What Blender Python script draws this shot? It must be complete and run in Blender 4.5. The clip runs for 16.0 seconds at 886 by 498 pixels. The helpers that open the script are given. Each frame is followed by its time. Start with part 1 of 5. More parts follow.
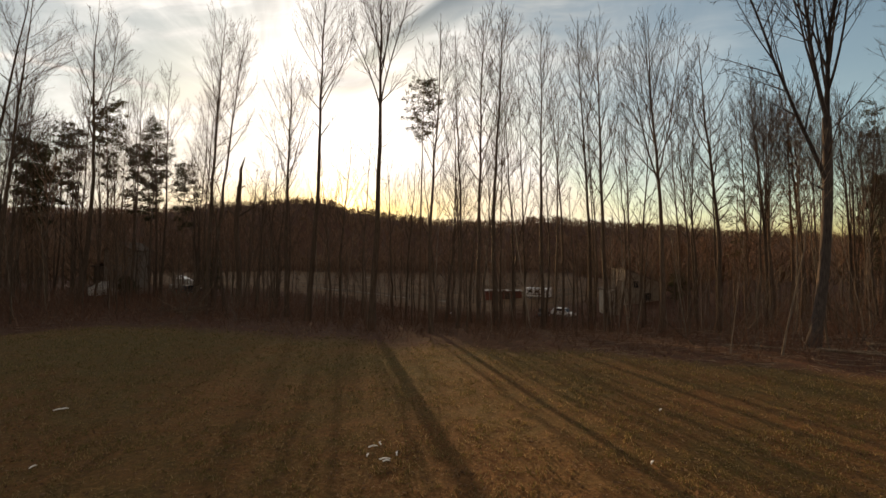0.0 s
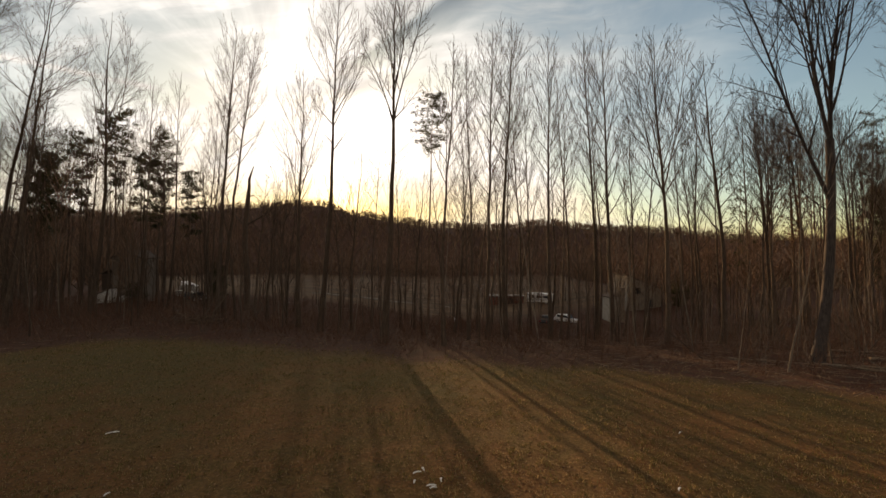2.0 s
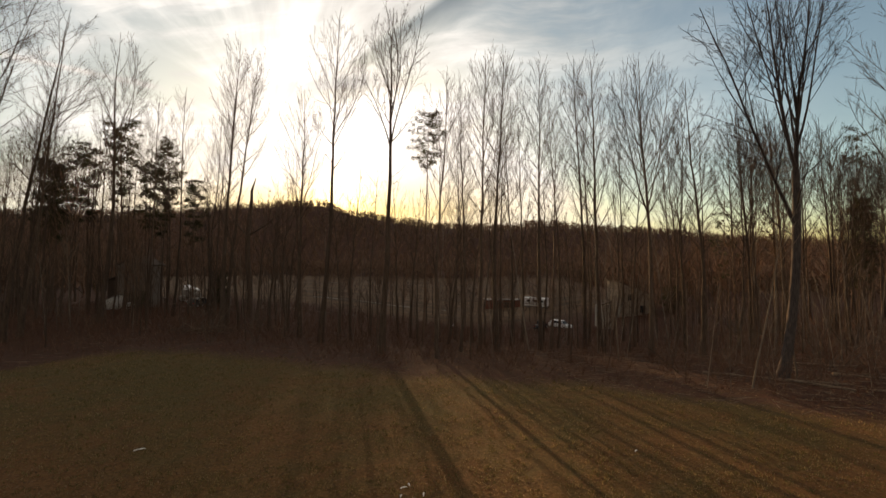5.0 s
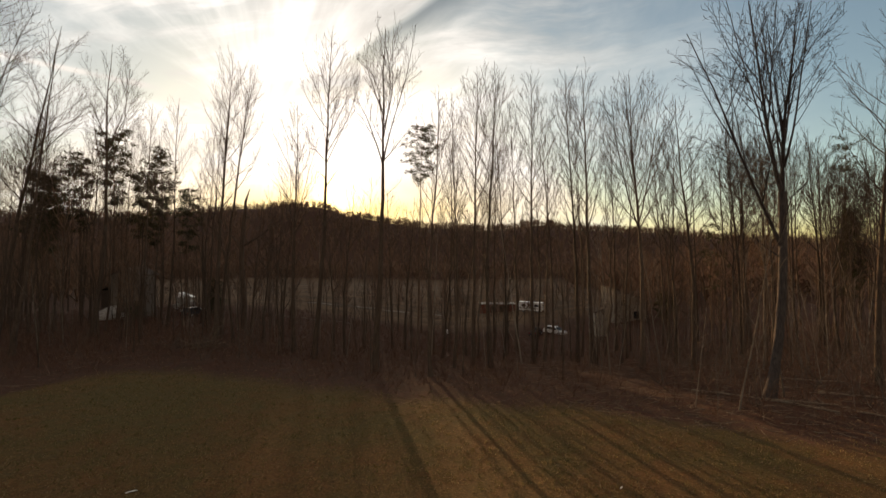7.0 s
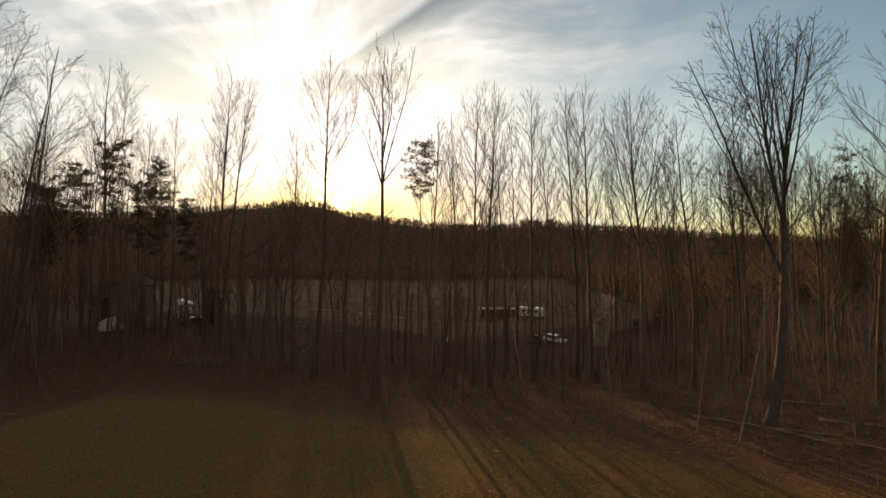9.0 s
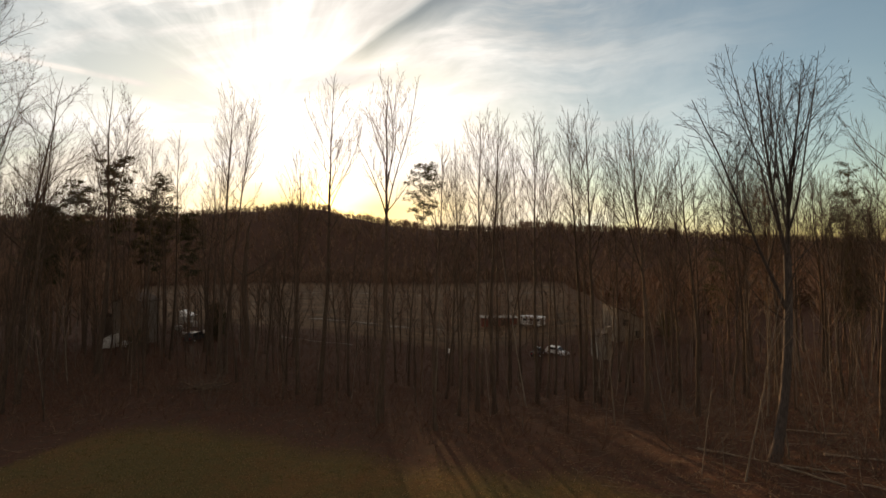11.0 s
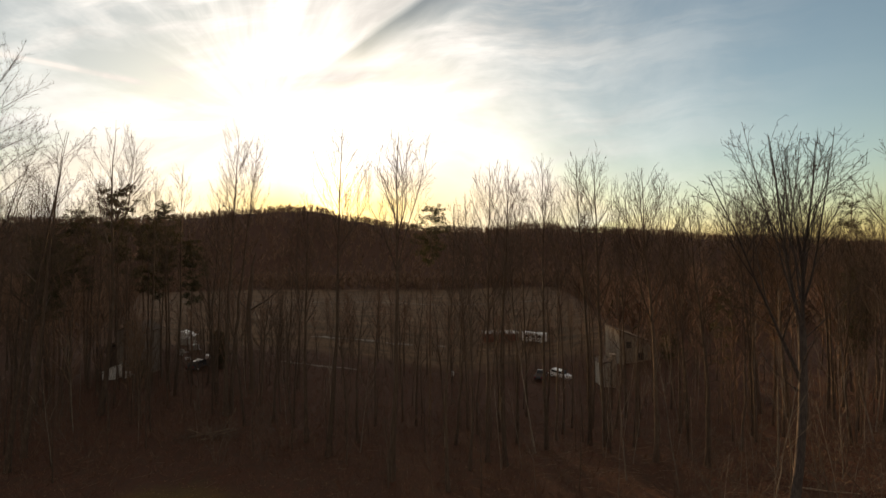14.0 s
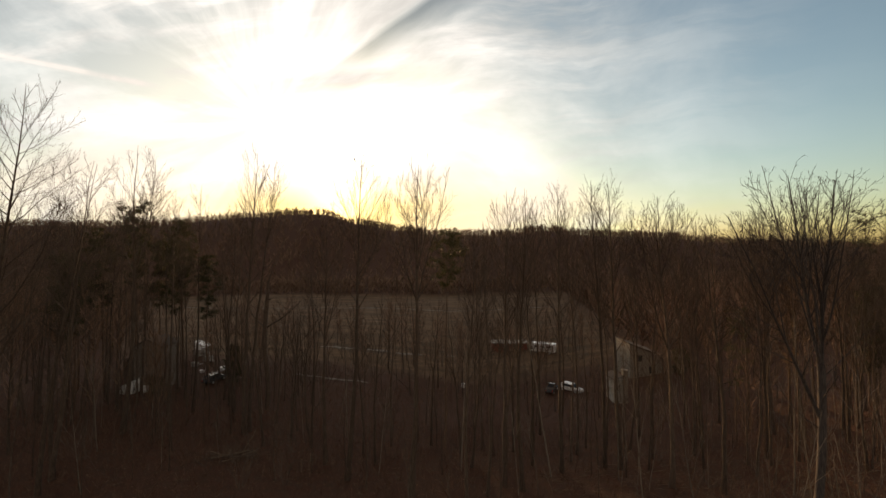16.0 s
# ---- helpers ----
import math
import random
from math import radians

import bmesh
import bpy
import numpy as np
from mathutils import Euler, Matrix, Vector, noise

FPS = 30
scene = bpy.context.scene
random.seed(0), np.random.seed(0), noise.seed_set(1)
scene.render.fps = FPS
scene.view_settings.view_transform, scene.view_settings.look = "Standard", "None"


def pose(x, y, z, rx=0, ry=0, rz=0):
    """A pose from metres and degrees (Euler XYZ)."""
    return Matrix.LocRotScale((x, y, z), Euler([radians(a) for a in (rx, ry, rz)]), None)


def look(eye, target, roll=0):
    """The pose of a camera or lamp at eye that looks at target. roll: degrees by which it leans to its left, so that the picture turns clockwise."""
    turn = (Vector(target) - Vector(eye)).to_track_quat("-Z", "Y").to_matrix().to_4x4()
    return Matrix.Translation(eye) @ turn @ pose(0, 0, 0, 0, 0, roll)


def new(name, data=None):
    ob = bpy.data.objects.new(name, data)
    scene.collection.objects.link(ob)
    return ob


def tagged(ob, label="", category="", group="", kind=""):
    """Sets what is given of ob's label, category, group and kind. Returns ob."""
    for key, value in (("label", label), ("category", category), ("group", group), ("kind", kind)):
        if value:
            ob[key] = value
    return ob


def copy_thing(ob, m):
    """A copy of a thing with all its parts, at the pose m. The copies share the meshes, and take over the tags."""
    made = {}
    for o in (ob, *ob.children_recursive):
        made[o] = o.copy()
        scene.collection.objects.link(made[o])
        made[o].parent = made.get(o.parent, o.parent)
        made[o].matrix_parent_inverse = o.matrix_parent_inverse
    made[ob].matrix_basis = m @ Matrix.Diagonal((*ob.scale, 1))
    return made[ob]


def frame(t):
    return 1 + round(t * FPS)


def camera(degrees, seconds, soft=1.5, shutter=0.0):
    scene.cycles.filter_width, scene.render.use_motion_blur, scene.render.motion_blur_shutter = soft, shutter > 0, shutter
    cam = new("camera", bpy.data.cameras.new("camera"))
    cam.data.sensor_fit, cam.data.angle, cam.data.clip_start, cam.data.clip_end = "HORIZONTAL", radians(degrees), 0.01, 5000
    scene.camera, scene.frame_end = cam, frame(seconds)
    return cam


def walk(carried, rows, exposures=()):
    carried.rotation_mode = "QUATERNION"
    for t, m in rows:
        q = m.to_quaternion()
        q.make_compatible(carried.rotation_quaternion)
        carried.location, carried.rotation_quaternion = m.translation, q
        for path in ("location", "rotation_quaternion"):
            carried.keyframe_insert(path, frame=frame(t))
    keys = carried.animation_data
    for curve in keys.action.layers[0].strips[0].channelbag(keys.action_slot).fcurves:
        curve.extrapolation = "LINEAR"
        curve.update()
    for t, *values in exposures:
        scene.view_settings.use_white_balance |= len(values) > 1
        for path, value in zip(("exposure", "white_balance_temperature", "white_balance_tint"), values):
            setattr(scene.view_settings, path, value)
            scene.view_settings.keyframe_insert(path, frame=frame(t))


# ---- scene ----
cam = camera(93.3, 16.0, soft=1.5)
# seconds, x, y, z, yaw, pitch, roll of the rising drone
ROWS = [
    (0, -0.16, -0.04, 4.94, -0.21, 0.31, -0.18),
    (0.5, -0.51, -0.22, 5.21, 0.13, 0.41, -0.40),
    (1, -0.80, -0.40, 5.47, 0.13, 0.49, -0.48),
    (1.5, -1.08, -0.60, 5.73, -0.17, 0.52, -0.35),
    (2, -1.30, -0.84, 5.96, -0.41, 0.55, -0.23),
    (2.5, -1.39, -1.17, 6.15, -0.38, 0.53, -0.24),
    (3, -1.28, -1.57, 6.40, -0.19, 0.50, -0.44),
    (3.5, -1.11, -1.99, 6.68, -0.30, 0.47, -0.46),
    (6, -0.59, -3.11, 8.32, -0.71, 0.42, -0.17),
    (6.5, -0.49, -3.12, 8.79, -0.99, 0.37, -0.14),
    (7, -0.48, -3.15, 9.27, -0.95, 0.31, -0.11),
    (7.5, -0.52, -3.06, 9.78, -0.33, 0.25, -0.15),
    (8, -0.61, -3.07, 10.40, -0.24, 0.15, -0.10),
    (8.5, -0.44, -3.03, 10.92, -0.88, 0.07, -0.14),
    (11, -0.85, -3.14, 14.15, -0.96, -0.02, 0.21),
    (11.5, -1.01, -3.27, 15.09, -1.24, -0.13, 0.26),
    (12, -1.23, -3.28, 15.93, -1.04, -0.20, 0.28),
    (12.5, -1.54, -3.05, 16.82, -0.96, -0.21, 0.33),
    (13, -1.62, -3.00, 17.72, -1.66, -0.26, 0.35),
    (13.5, -1.77, -2.92, 18.72, -1.70, -0.31, 0.42),
    (14, -2.07, -2.93, 19.58, -1.34, -0.33, 0.41),
    (14.5, -2.50, -3.13, 20.31, -0.40, -0.32, 0.43),
    (15, -2.69, -3.20, 21.05, -1.17, -0.30, 0.38),
    (15.5, -2.97, -3.30, 21.70, -1.16, -0.26, 0.39),
    (16, -3.39, -3.53, 22.31, -0.68, -0.20, 0.40),
]
walk(cam, [(t, pose(x, y, z, 90 + pitch, roll, yaw)) for t, x, y, z, yaw, pitch, roll in ROWS], exposures=((0, 0.57, 7750, 17), (16, 0.57, 7750, 17)))

# ---------------------------------------------------------------- light
SUN_AZ, SUN_EL = 13.4, 6.53           # degrees left of the view's axis, above the horizon
sun_dir = Vector((-math.sin(radians(SUN_AZ)) * math.cos(radians(SUN_EL)), math.cos(radians(SUN_AZ)) * math.cos(radians(SUN_EL)), math.sin(radians(SUN_EL))))
sun = new("sun", bpy.data.lights.new("sun", "SUN"))
sun.data.energy, sun.data.angle, sun.data.color = 5.0, radians(0.53), (1.0, 0.66, 0.34)
sun.matrix_world = look((0, 0, 60), Vector((0, 0, 60)) - sun_dir)


class Nodes:
    """Short hand for building a node tree."""

    def __init__(self, tree):
        self.tree = tree
        tree.nodes.clear()

    def add(self, kind, **inputs):
        n = self.tree.nodes.new(kind)
        for key, value in inputs.items():
            self.put(n, key, value)
        return n

    def put(self, n, key, value):
        key = int(key[1:]) if key[0] == "i" and key[1:].isdigit() else key.replace("_", " ")
        if isinstance(value, bpy.types.NodeSocket):
            self.tree.links.new(value, n.inputs[key])
        else:
            n.inputs[key].default_value = value

    def math(self, op, a, b=0.0, c=0.0, clamp=False):
        n = self.add("ShaderNodeMath", i0=a, i1=b, i2=c)
        n.operation, n.use_clamp = op, clamp
        return n.outputs[0]

    def vec(self, op, a, b=(0, 0, 0)):
        n = self.add("ShaderNodeVectorMath", i0=a, i1=b)
        n.operation = op
        return n

    def mix(self, fac, a, b, blend="MIX"):
        n = self.tree.nodes.new("ShaderNodeMix")
        n.data_type, n.blend_type = "RGBA", blend
        self.put(n, "i0", fac), self.put(n, "i6", a), self.put(n, "i7", b)
        return n.outputs[2]

    def ramp(self, fac, *stops):
        n = self.add("ShaderNodeValToRGB", Fac=fac)
        while len(n.color_ramp.elements) < len(stops):
            n.color_ramp.elements.new(0.5)
        for e, (p, c) in zip(n.color_ramp.elements, stops):
            e.position, e.color = p, (*c, 1) if len(c) == 3 else c
        return n.outputs[0]

    def noise(self, vector, scale, detail=4.0, rough=0.55):
        n = self.add("ShaderNodeTexNoise", Scale=scale, Detail=detail, Roughness=rough)
        if vector is not None:
            self.put(n, "Vector", vector)
        return n.outputs[0]

    def rng(self, value, a, b, c=0.0, d=1.0):
        n = self.add("ShaderNodeMapRange", i0=value, i1=a, i2=b, i3=c, i4=d)
        return n.outputs[0]


def grey(v):
    return (v, v, v, 1)


world = bpy.data.worlds.new("sky")
scene.world = world
world.use_nodes = True
w = Nodes(world.node_tree)
sky = w.add("ShaderNodeTexSky")
sky.sky_type, sky.sun_disc = "NISHITA", False
sky.sun_elevation, sky.sun_rotation = radians(SUN_EL), radians(-SUN_AZ)
sky.altitude, sky.air_density, sky.dust_density, sky.ozone_density = 250, 1.0, 1.6, 1.5
way = w.add("ShaderNodeTexCoord").outputs["Generated"]
sep = w.add("ShaderNodeSeparateXYZ", Vector=way)
up = sep.outputs[2]
# thin high cloud: streaks that fan out from a point above the sunset, and level wisps beside them
front = w.math("MAXIMUM", sep.outputs[1], 0.18)
side, lift = w.math("DIVIDE", sep.outputs[0], front), w.math("DIVIDE", up, front)
du, dv = w.math("ADD", side, 0.40), w.math("SUBTRACT", lift, 0.30)
turned = w.math("ARCTAN2", dv, du)
far_out = w.math("SQRT", w.math("ADD", w.math("MULTIPLY", du, du), w.math("MULTIPLY", dv, dv)))
flat_sky = w.add("ShaderNodeCombineXYZ", X=side, Y=lift, Z=0.7).outputs[0]
bend = w.math("MULTIPLY", w.math("SUBTRACT", w.noise(flat_sky, 2.2, 3.0), 0.5), 0.9)
fan = w.add("ShaderNodeCombineXYZ", X=w.math("ADD", w.math("MULTIPLY", turned, 2.3), bend), Y=w.math("MULTIPLY", far_out, 1.5), Z=1.3).outputs[0]
streak = w.noise(fan, 1.5, 7.0, 0.58)
level = w.add("ShaderNodeCombineXYZ", X=w.math("MULTIPLY", side, 1.3), Y=w.math("ADD", w.math("MULTIPLY", lift, 7.0), w.math("ADD", w.math("MULTIPLY", side, -0.9), bend)), Z=4.2).outputs[0]
wisp = w.noise(level, 1.5, 7.0, 0.58)
patch = w.noise(flat_sky, 3.0, 5.0, 0.6)
# a clear lane beside the edge of the thickest streak, and an old vapour trail
lane = w.math("ADD", w.math("ADD", w.math("MULTIPLY", w.math("ADD", side, 0.237), -0.566), w.math("MULTIPLY", w.math("SUBTRACT", lift, 0.447), 0.824)), w.math("MULTIPLY", bend, 0.03))
gap = w.math("MULTIPLY", w.math("MULTIPLY", w.rng(lane, -0.085, -0.02), w.rng(lane, 0.004, -0.012)), w.math("MULTIPLY", w.rng(side, -0.28, -0.16), w.rng(side, 0.45, 0.05)))
bulk = w.math("MULTIPLY", w.rng(lane, -0.012, 0.015), w.math("MULTIPLY", w.rng(lane, 0.50, 0.16), w.rng(side, -0.75, -0.40)))
trail_off = w.math("ABSOLUTE", w.math("ADD", w.math("ADD", w.math("MULTIPLY", w.math("ADD", side, 0.99), 0.205), w.math("SUBTRACT", lift, 0.454)), w.math("MULTIPLY", bend, 0.012)))
trail = w.math("MULTIPLY", w.rng(trail_off, 0.014, 0.003), w.math("MULTIPLY", w.rng(side, -0.60, -0.70), w.rng(patch, 0.25, 0.45)))
# angle from the sun
near = w.math("MAXIMUM", w.vec("DOT_PRODUCT", w.vec("NORMALIZE", way).outputs[0], tuple(sun_dir)).outputs["Value"], 0.0)
glow = w.math("POWER", near, 10.0)
core = w.math("POWER", near, 420.0)
clearing = w.rng(side, 0.95, 0.10, 0.10, 1.0)
cover = w.math("MULTIPLY", w.math("MAXIMUM", w.rng(streak, 0.36, 0.66), w.rng(wisp, 0.39, 0.59)), clearing)
cover = w.math("MAXIMUM", cover, w.math("MULTIPLY", bulk, 0.9))
cover = w.math("MULTIPLY", cover, w.math("SUBTRACT", 1.0, w.math("MULTIPLY", gap, 0.92)))
cover = w.math("MAXIMUM", w.math("MULTIPLY", cover, w.rng(near, 0.50, 0.85, 0.30, 1.0)), w.rng(near, 0.955, 0.99, 0.0, 0.9))
base = w.mix(1.0, w.mix(1.0, sky.outputs[0], (0.163, 0.188, 0.191, 1), "MULTIPLY"), (1.0, 1.0, 0.92, 1), "DARKEN")
# unseen cloud added far from the sun, behind the view, to warm the fill light
cover = w.math("MAXIMUM", cover, w.rng(near, 0.45, 0.0, 0.0, 0.75))
cover = w.math("MAXIMUM", cover, w.math("MULTIPLY", w.rng(sep.outputs[0], -0.25, -0.75, 0.0, 0.75), w.rng(streak, 0.30, 0.60, 0.70, 1.0)))
cover = w.math("MAXIMUM", cover, trail)
# first tone: warm, for the added unseen cloud; second: the cloud in view
veil = w.mix(w.rng(near, 0.1, 0.6), (0.42, 0.36, 0.29, 1), (0.60, 0.69, 0.73, 1))
cloud_lit = w.mix(1.0, w.mix(glow, veil, (1.32, 1.36, 1.42, 1)), w.mix(w.rng(w.math("MULTIPLY", w.math("ADD", wisp, w.math("ADD", streak, patch)), 0.333), 0.41, 0.57), grey(0.76), grey(1.14)), "MULTIPLY")
cloud_lit = w.mix(w.math("MULTIPLY", trail, 0.5), cloud_lit, grey(1.0))
seen = w.mix(w.math("MULTIPLY", cover, 0.9), base, cloud_lit)
halo = w.mix(1.0, seen, w.mix(glow, (0, 0, 0, 1), (0.20, 0.19, 0.15, 1)), "ADD")
low = w.math("MULTIPLY", w.math("POWER", near, 17.0), w.rng(up, 0.185, 0.10))
halo = w.mix(low, halo, (1.45, 1.12, 0.42, 1))
halo = w.mix(1.0, halo, w.mix(core, (0, 0, 0, 1), (1.8, 1.45, 0.75, 1)), "ADD")
band = w.math("ADD", w.math("SUBTRACT", lift, w.math("ADD", 0.415, w.math("MULTIPLY", side, 0.06))), w.math("MULTIPLY", bend, 0.03))
band = w.math("MULTIPLY", w.math("MULTIPLY", w.rng(band, -0.030, -0.008), w.rng(band, 0.026, 0.006)), w.math("MULTIPLY", w.rng(side, -0.46, -0.34), w.rng(side, -0.02, -0.14)))
ribs = w.math("MULTIPLY", w.rng(streak, 0.56, 0.40), w.math("MULTIPLY", w.rng(near, 0.985, 0.94), w.rng(near, 0.6, 0.8)))
veiled = w.math("ADD", w.math("ADD", w.math("MULTIPLY", gap, 0.46), w.math("MULTIPLY", band, 0.26)), w.math("MULTIPLY", ribs, 0.13))
halo = w.mix(w.math("MINIMUM", veiled, 0.6), halo, w.mix(1.0, halo, (0.16, 0.20, 0.25, 1), "MULTIPLY"))
back = w.add("ShaderNodeBackground", Color=halo, Strength=0.732)
w.tree.links.new(back.outputs[0], w.add("ShaderNodeOutputWorld").inputs[0])


# ---------------------------------------------------------------- materials
def material(name, build, thin=0.0, dull=True):
    m = bpy.data.materials.new(name)
    m.use_nodes = True
    n = Nodes(m.node_tree)
    shader = n.add("ShaderNodeBsdfPrincipled")
    n.put(shader, "Specular IOR Level", 0.12 if dull else 0.5)
    build(n, shader)
    out = shader.outputs[0]
    if thin:
        glowing = n.add("ShaderNodeBsdfTranslucent")
        n.tree.links.new(shader.inputs["Base Color"].links[0].from_socket, glowing.inputs[0])
        out = n.add("ShaderNodeMixShader", i0=thin, i1=out, i2=glowing.outputs[0]).outputs[0]
    n.tree.links.new(out, n.add("ShaderNodeOutputMaterial").inputs[0])
    return m


def bumped(n, shader, height, strength, distance):
    b = n.add("ShaderNodeBump", Strength=strength, Distance=distance, Height=height)
    n.put(shader, "Normal", b.outputs[0])


def bark_look(dark, light, lichen=0.25):
    def build(n, s):
        p = n.add("ShaderNodeTexCoord").outputs["Object"]
        ridges = n.noise(n.add("ShaderNodeMapping", Vector=p, Scale=(14, 14, 1.6)).outputs[0], 1.0, 5.0, 0.65)
        blotch = n.noise(p, 0.9, 3.0)
        own = n.add("ShaderNodeObjectInfo").outputs["Random"]
        tone = n.mix(n.rng(ridges, 0.35, 0.7), (*dark, 1), (*light, 1))
        tone = n.mix(n.math("MULTIPLY", n.rng(blotch, 0.55, 0.75), lichen), tone, (0.30, 0.30, 0.26, 1))
        tone = n.mix(1.0, tone, n.mix(own, grey(0.75), grey(1.25)), "MULTIPLY")
        n.put(s, "Base Color", tone), n.put(s, "Roughness", 0.9)
        bumped(n, s, ridges, 0.8, 0.03)
    return build


BARK = material("grey_brown_bark", bark_look((0.050, 0.036, 0.028), (0.136, 0.097, 0.074), 0.12))
OAK_BARK = material("dark_grey_bark", bark_look((0.034, 0.029, 0.028), (0.092, 0.076, 0.070), 0.06))
PALE_BARK = material("pale_bark", bark_look((0.115, 0.093, 0.074), (0.28, 0.232, 0.186), 0.25))
PINE_BARK = material("pine_bark", bark_look((0.07, 0.045, 0.035), (0.20, 0.13, 0.09), 0.1))
SHRUB_BARK = material("shrub_bark", bark_look((0.075, 0.058, 0.046), (0.18, 0.142, 0.112), 0.15))
DEAD_WOOD = material("dead_wood", bark_look((0.11, 0.08, 0.058), (0.28, 0.215, 0.155), 0.2))


def needles(n, s):
    isle = n.add("ShaderNodeNewGeometry").outputs["Random Per Island"]
    n.put(s, "Base Color", n.ramp(isle, (0.0, (0.026, 0.030, 0.014)), (0.6, (0.048, 0.050, 0.022)), (0.93, (0.072, 0.062, 0.030)), (1.0, (0.085, 0.058, 0.030))))
    n.put(s, "Roughness", 0.7)


NEEDLES = material("pine_needles", needles, 0.3)


def brown_leaves(n, s):
    isle = n.add("ShaderNodeNewGeometry").outputs["Random Per Island"]
    n.put(s, "Base Color", n.ramp(isle, (0.0, (0.07, 0.040, 0.024)), (0.6, (0.13, 0.078, 0.045)), (1.0, (0.25, 0.165, 0.10))))
    n.put(s, "Roughness", 0.8)


LEAVES = material("dry_leaves", brown_leaves, 0.4)


def far_wood_look(n, s):
    isle = n.add("ShaderNodeNewGeometry").outputs["Random Per Island"]
    n.put(s, "Base Color", n.ramp(isle, (0.0, (0.105, 0.062, 0.043)), (0.55, (0.195, 0.120, 0.082)), (0.92, (0.28, 0.185, 0.132)), (1.0, (0.065, 0.057, 0.027))))
    n.put(s, "Roughness", 0.95)


FAR_WOOD = material("bare_far_wood", far_wood_look)


def brush_look(n, s):
    isle = n.add("ShaderNodeNewGeometry").outputs["Random Per Island"]
    n.put(s, "Base Color", n.ramp(isle, (0.0, (0.072, 0.036, 0.024)), (0.6, (0.140, 0.073, 0.050)), (0.93, (0.20, 0.122, 0.083)), (1.0, (0.30, 0.225, 0.16))))
    n.put(s, "Roughness", 0.95)


BRUSH = material("bare_brush", brush_look)


def grass_look(n, s):
    isle = n.add("ShaderNodeNewGeometry").outputs["Random Per Island"]
    n.put(s, "Base Color", n.ramp(isle, (0.0, (0.085, 0.085, 0.030)), (0.45, (0.15, 0.125, 0.050)), (0.75, (0.27, 0.19, 0.095)), (1.0, (0.36, 0.27, 0.16))))
    n.put(s, "Roughness", 0.8)


GRASS = material("dormant_grass", grass_look, 0.45)


def ground_look(n, s):
    p = n.add("ShaderNodeNewGeometry").outputs["Position"]
    lawn = n.add("ShaderNodeAttribute")
    lawn.attribute_name = "lawn"
    field = n.add("ShaderNodeAttribute")
    field.attribute_name = "field"
    fine, mid, wide = n.noise(p, 9.0, 6.0, 0.7), n.noise(p, 1.1, 4.0), n.noise(p, 0.16, 3.0)
    green = n.ramp(fine, (0.30, (0.045, 0.034, 0.012)), (0.55, (0.103, 0.074, 0.026)), (0.75, (0.190, 0.130, 0.051)))
    straw = n.ramp(fine, (0.30, (0.070, 0.032, 0.012)), (0.55, (0.150, 0.074, 0.028)), (0.75, (0.262, 0.143, 0.057)))
    turf = n.mix(n.rng(n.math("ADD", n.math("MULTIPLY", mid, 0.5), n.math("ADD", n.math("MULTIPLY", wide, 0.7), n.rng(n.add("ShaderNodeSeparateXYZ", Vector=p).outputs[1], 10.0, 22.0, 0.10, -0.05))), 0.48, 0.74), green, straw)
    litter = n.ramp(n.noise(p, 7.0, 8.0, 0.75), (0.30, (0.030, 0.014, 0.008)), (0.52, (0.084, 0.037, 0.023)), (0.75, (0.185, 0.085, 0.053)))
    litter = n.mix(n.rng(mid, 0.35, 0.7, 0.0, 0.6), litter, (0.050, 0.036, 0.026, 1))
    meadow = n.ramp(n.noise(n.vec("MULTIPLY", p, (0.16, 0.8, 1.0)).outputs[0], 0.28, 7.0, 0.68), (0.34, (0.050, 0.032, 0.017)), (0.52, (0.112, 0.065, 0.034)), (0.68, (0.185, 0.118, 0.068)))
    edge = n.math("ADD", lawn.outputs["Fac"], n.math("MULTIPLY", n.math("SUBTRACT", mid, 0.5), 0.9))
    col = n.mix(n.rng(edge, 0.10, 0.90), litter, turf)
    col = n.mix(field.outputs["Fac"], col, meadow)
    n.put(s, "Base Color", col), n.put(s, "Roughness", 0.95)
    bumped(n, s, n.math("ADD", fine, n.math("MULTIPLY", mid, 0.6)), 0.9, 0.06)


GROUND = material("ground_cover", ground_look)


# ---------------------------------------------------------------- building helpers
def mesh_of(name, verts, faces, mat, smooth=False):
    me = bpy.data.meshes.new(name)
    me.from_pydata(verts, [], faces)
    me.materials.append(mat)
    if smooth:
        me.polygons.foreach_set("use_smooth", [True] * len(me.polygons))
    me.update()
    return me


def part(name, bm, mat, parent, label=""):
    """A bmesh, or a ready mesh, as one object under a thing."""
    if isinstance(bm, bmesh.types.BMesh):
        me = bpy.data.meshes.new(name)
        bm.to_mesh(me)
        bm.free()
        me.materials.append(mat)
    else:
        me = bm
    ob = new(name, me)
    ob.parent = parent
    return tagged(ob, label)


def thing(name, m, label, category, group=""):
    ob = new(name)
    ob.empty_display_size = 0.2
    ob.matrix_world = m
    return tagged(ob, label, category, group)


def box(bm, x0, y0, z0, x1, y1, z1, bevel=0.0):
    got = bmesh.ops.create_cube(bm, size=1.0)["verts"]
    for v in got:
        v.co = Vector(((x0 + x1) / 2 + v.co.x * (x1 - x0), (y0 + y1) / 2 + v.co.y * (y1 - y0), (z0 + z1) / 2 + v.co.z * (z1 - z0)))
    if bevel:
        edges = list({e for v in got for e in v.link_edges})
        bmesh.ops.bevel(bm, geom=edges, offset=bevel, segments=2, affect="EDGES", profile=0.6)
    return bm


def boxed(*args, **kw):
    return box(bmesh.new(), *args, **kw)


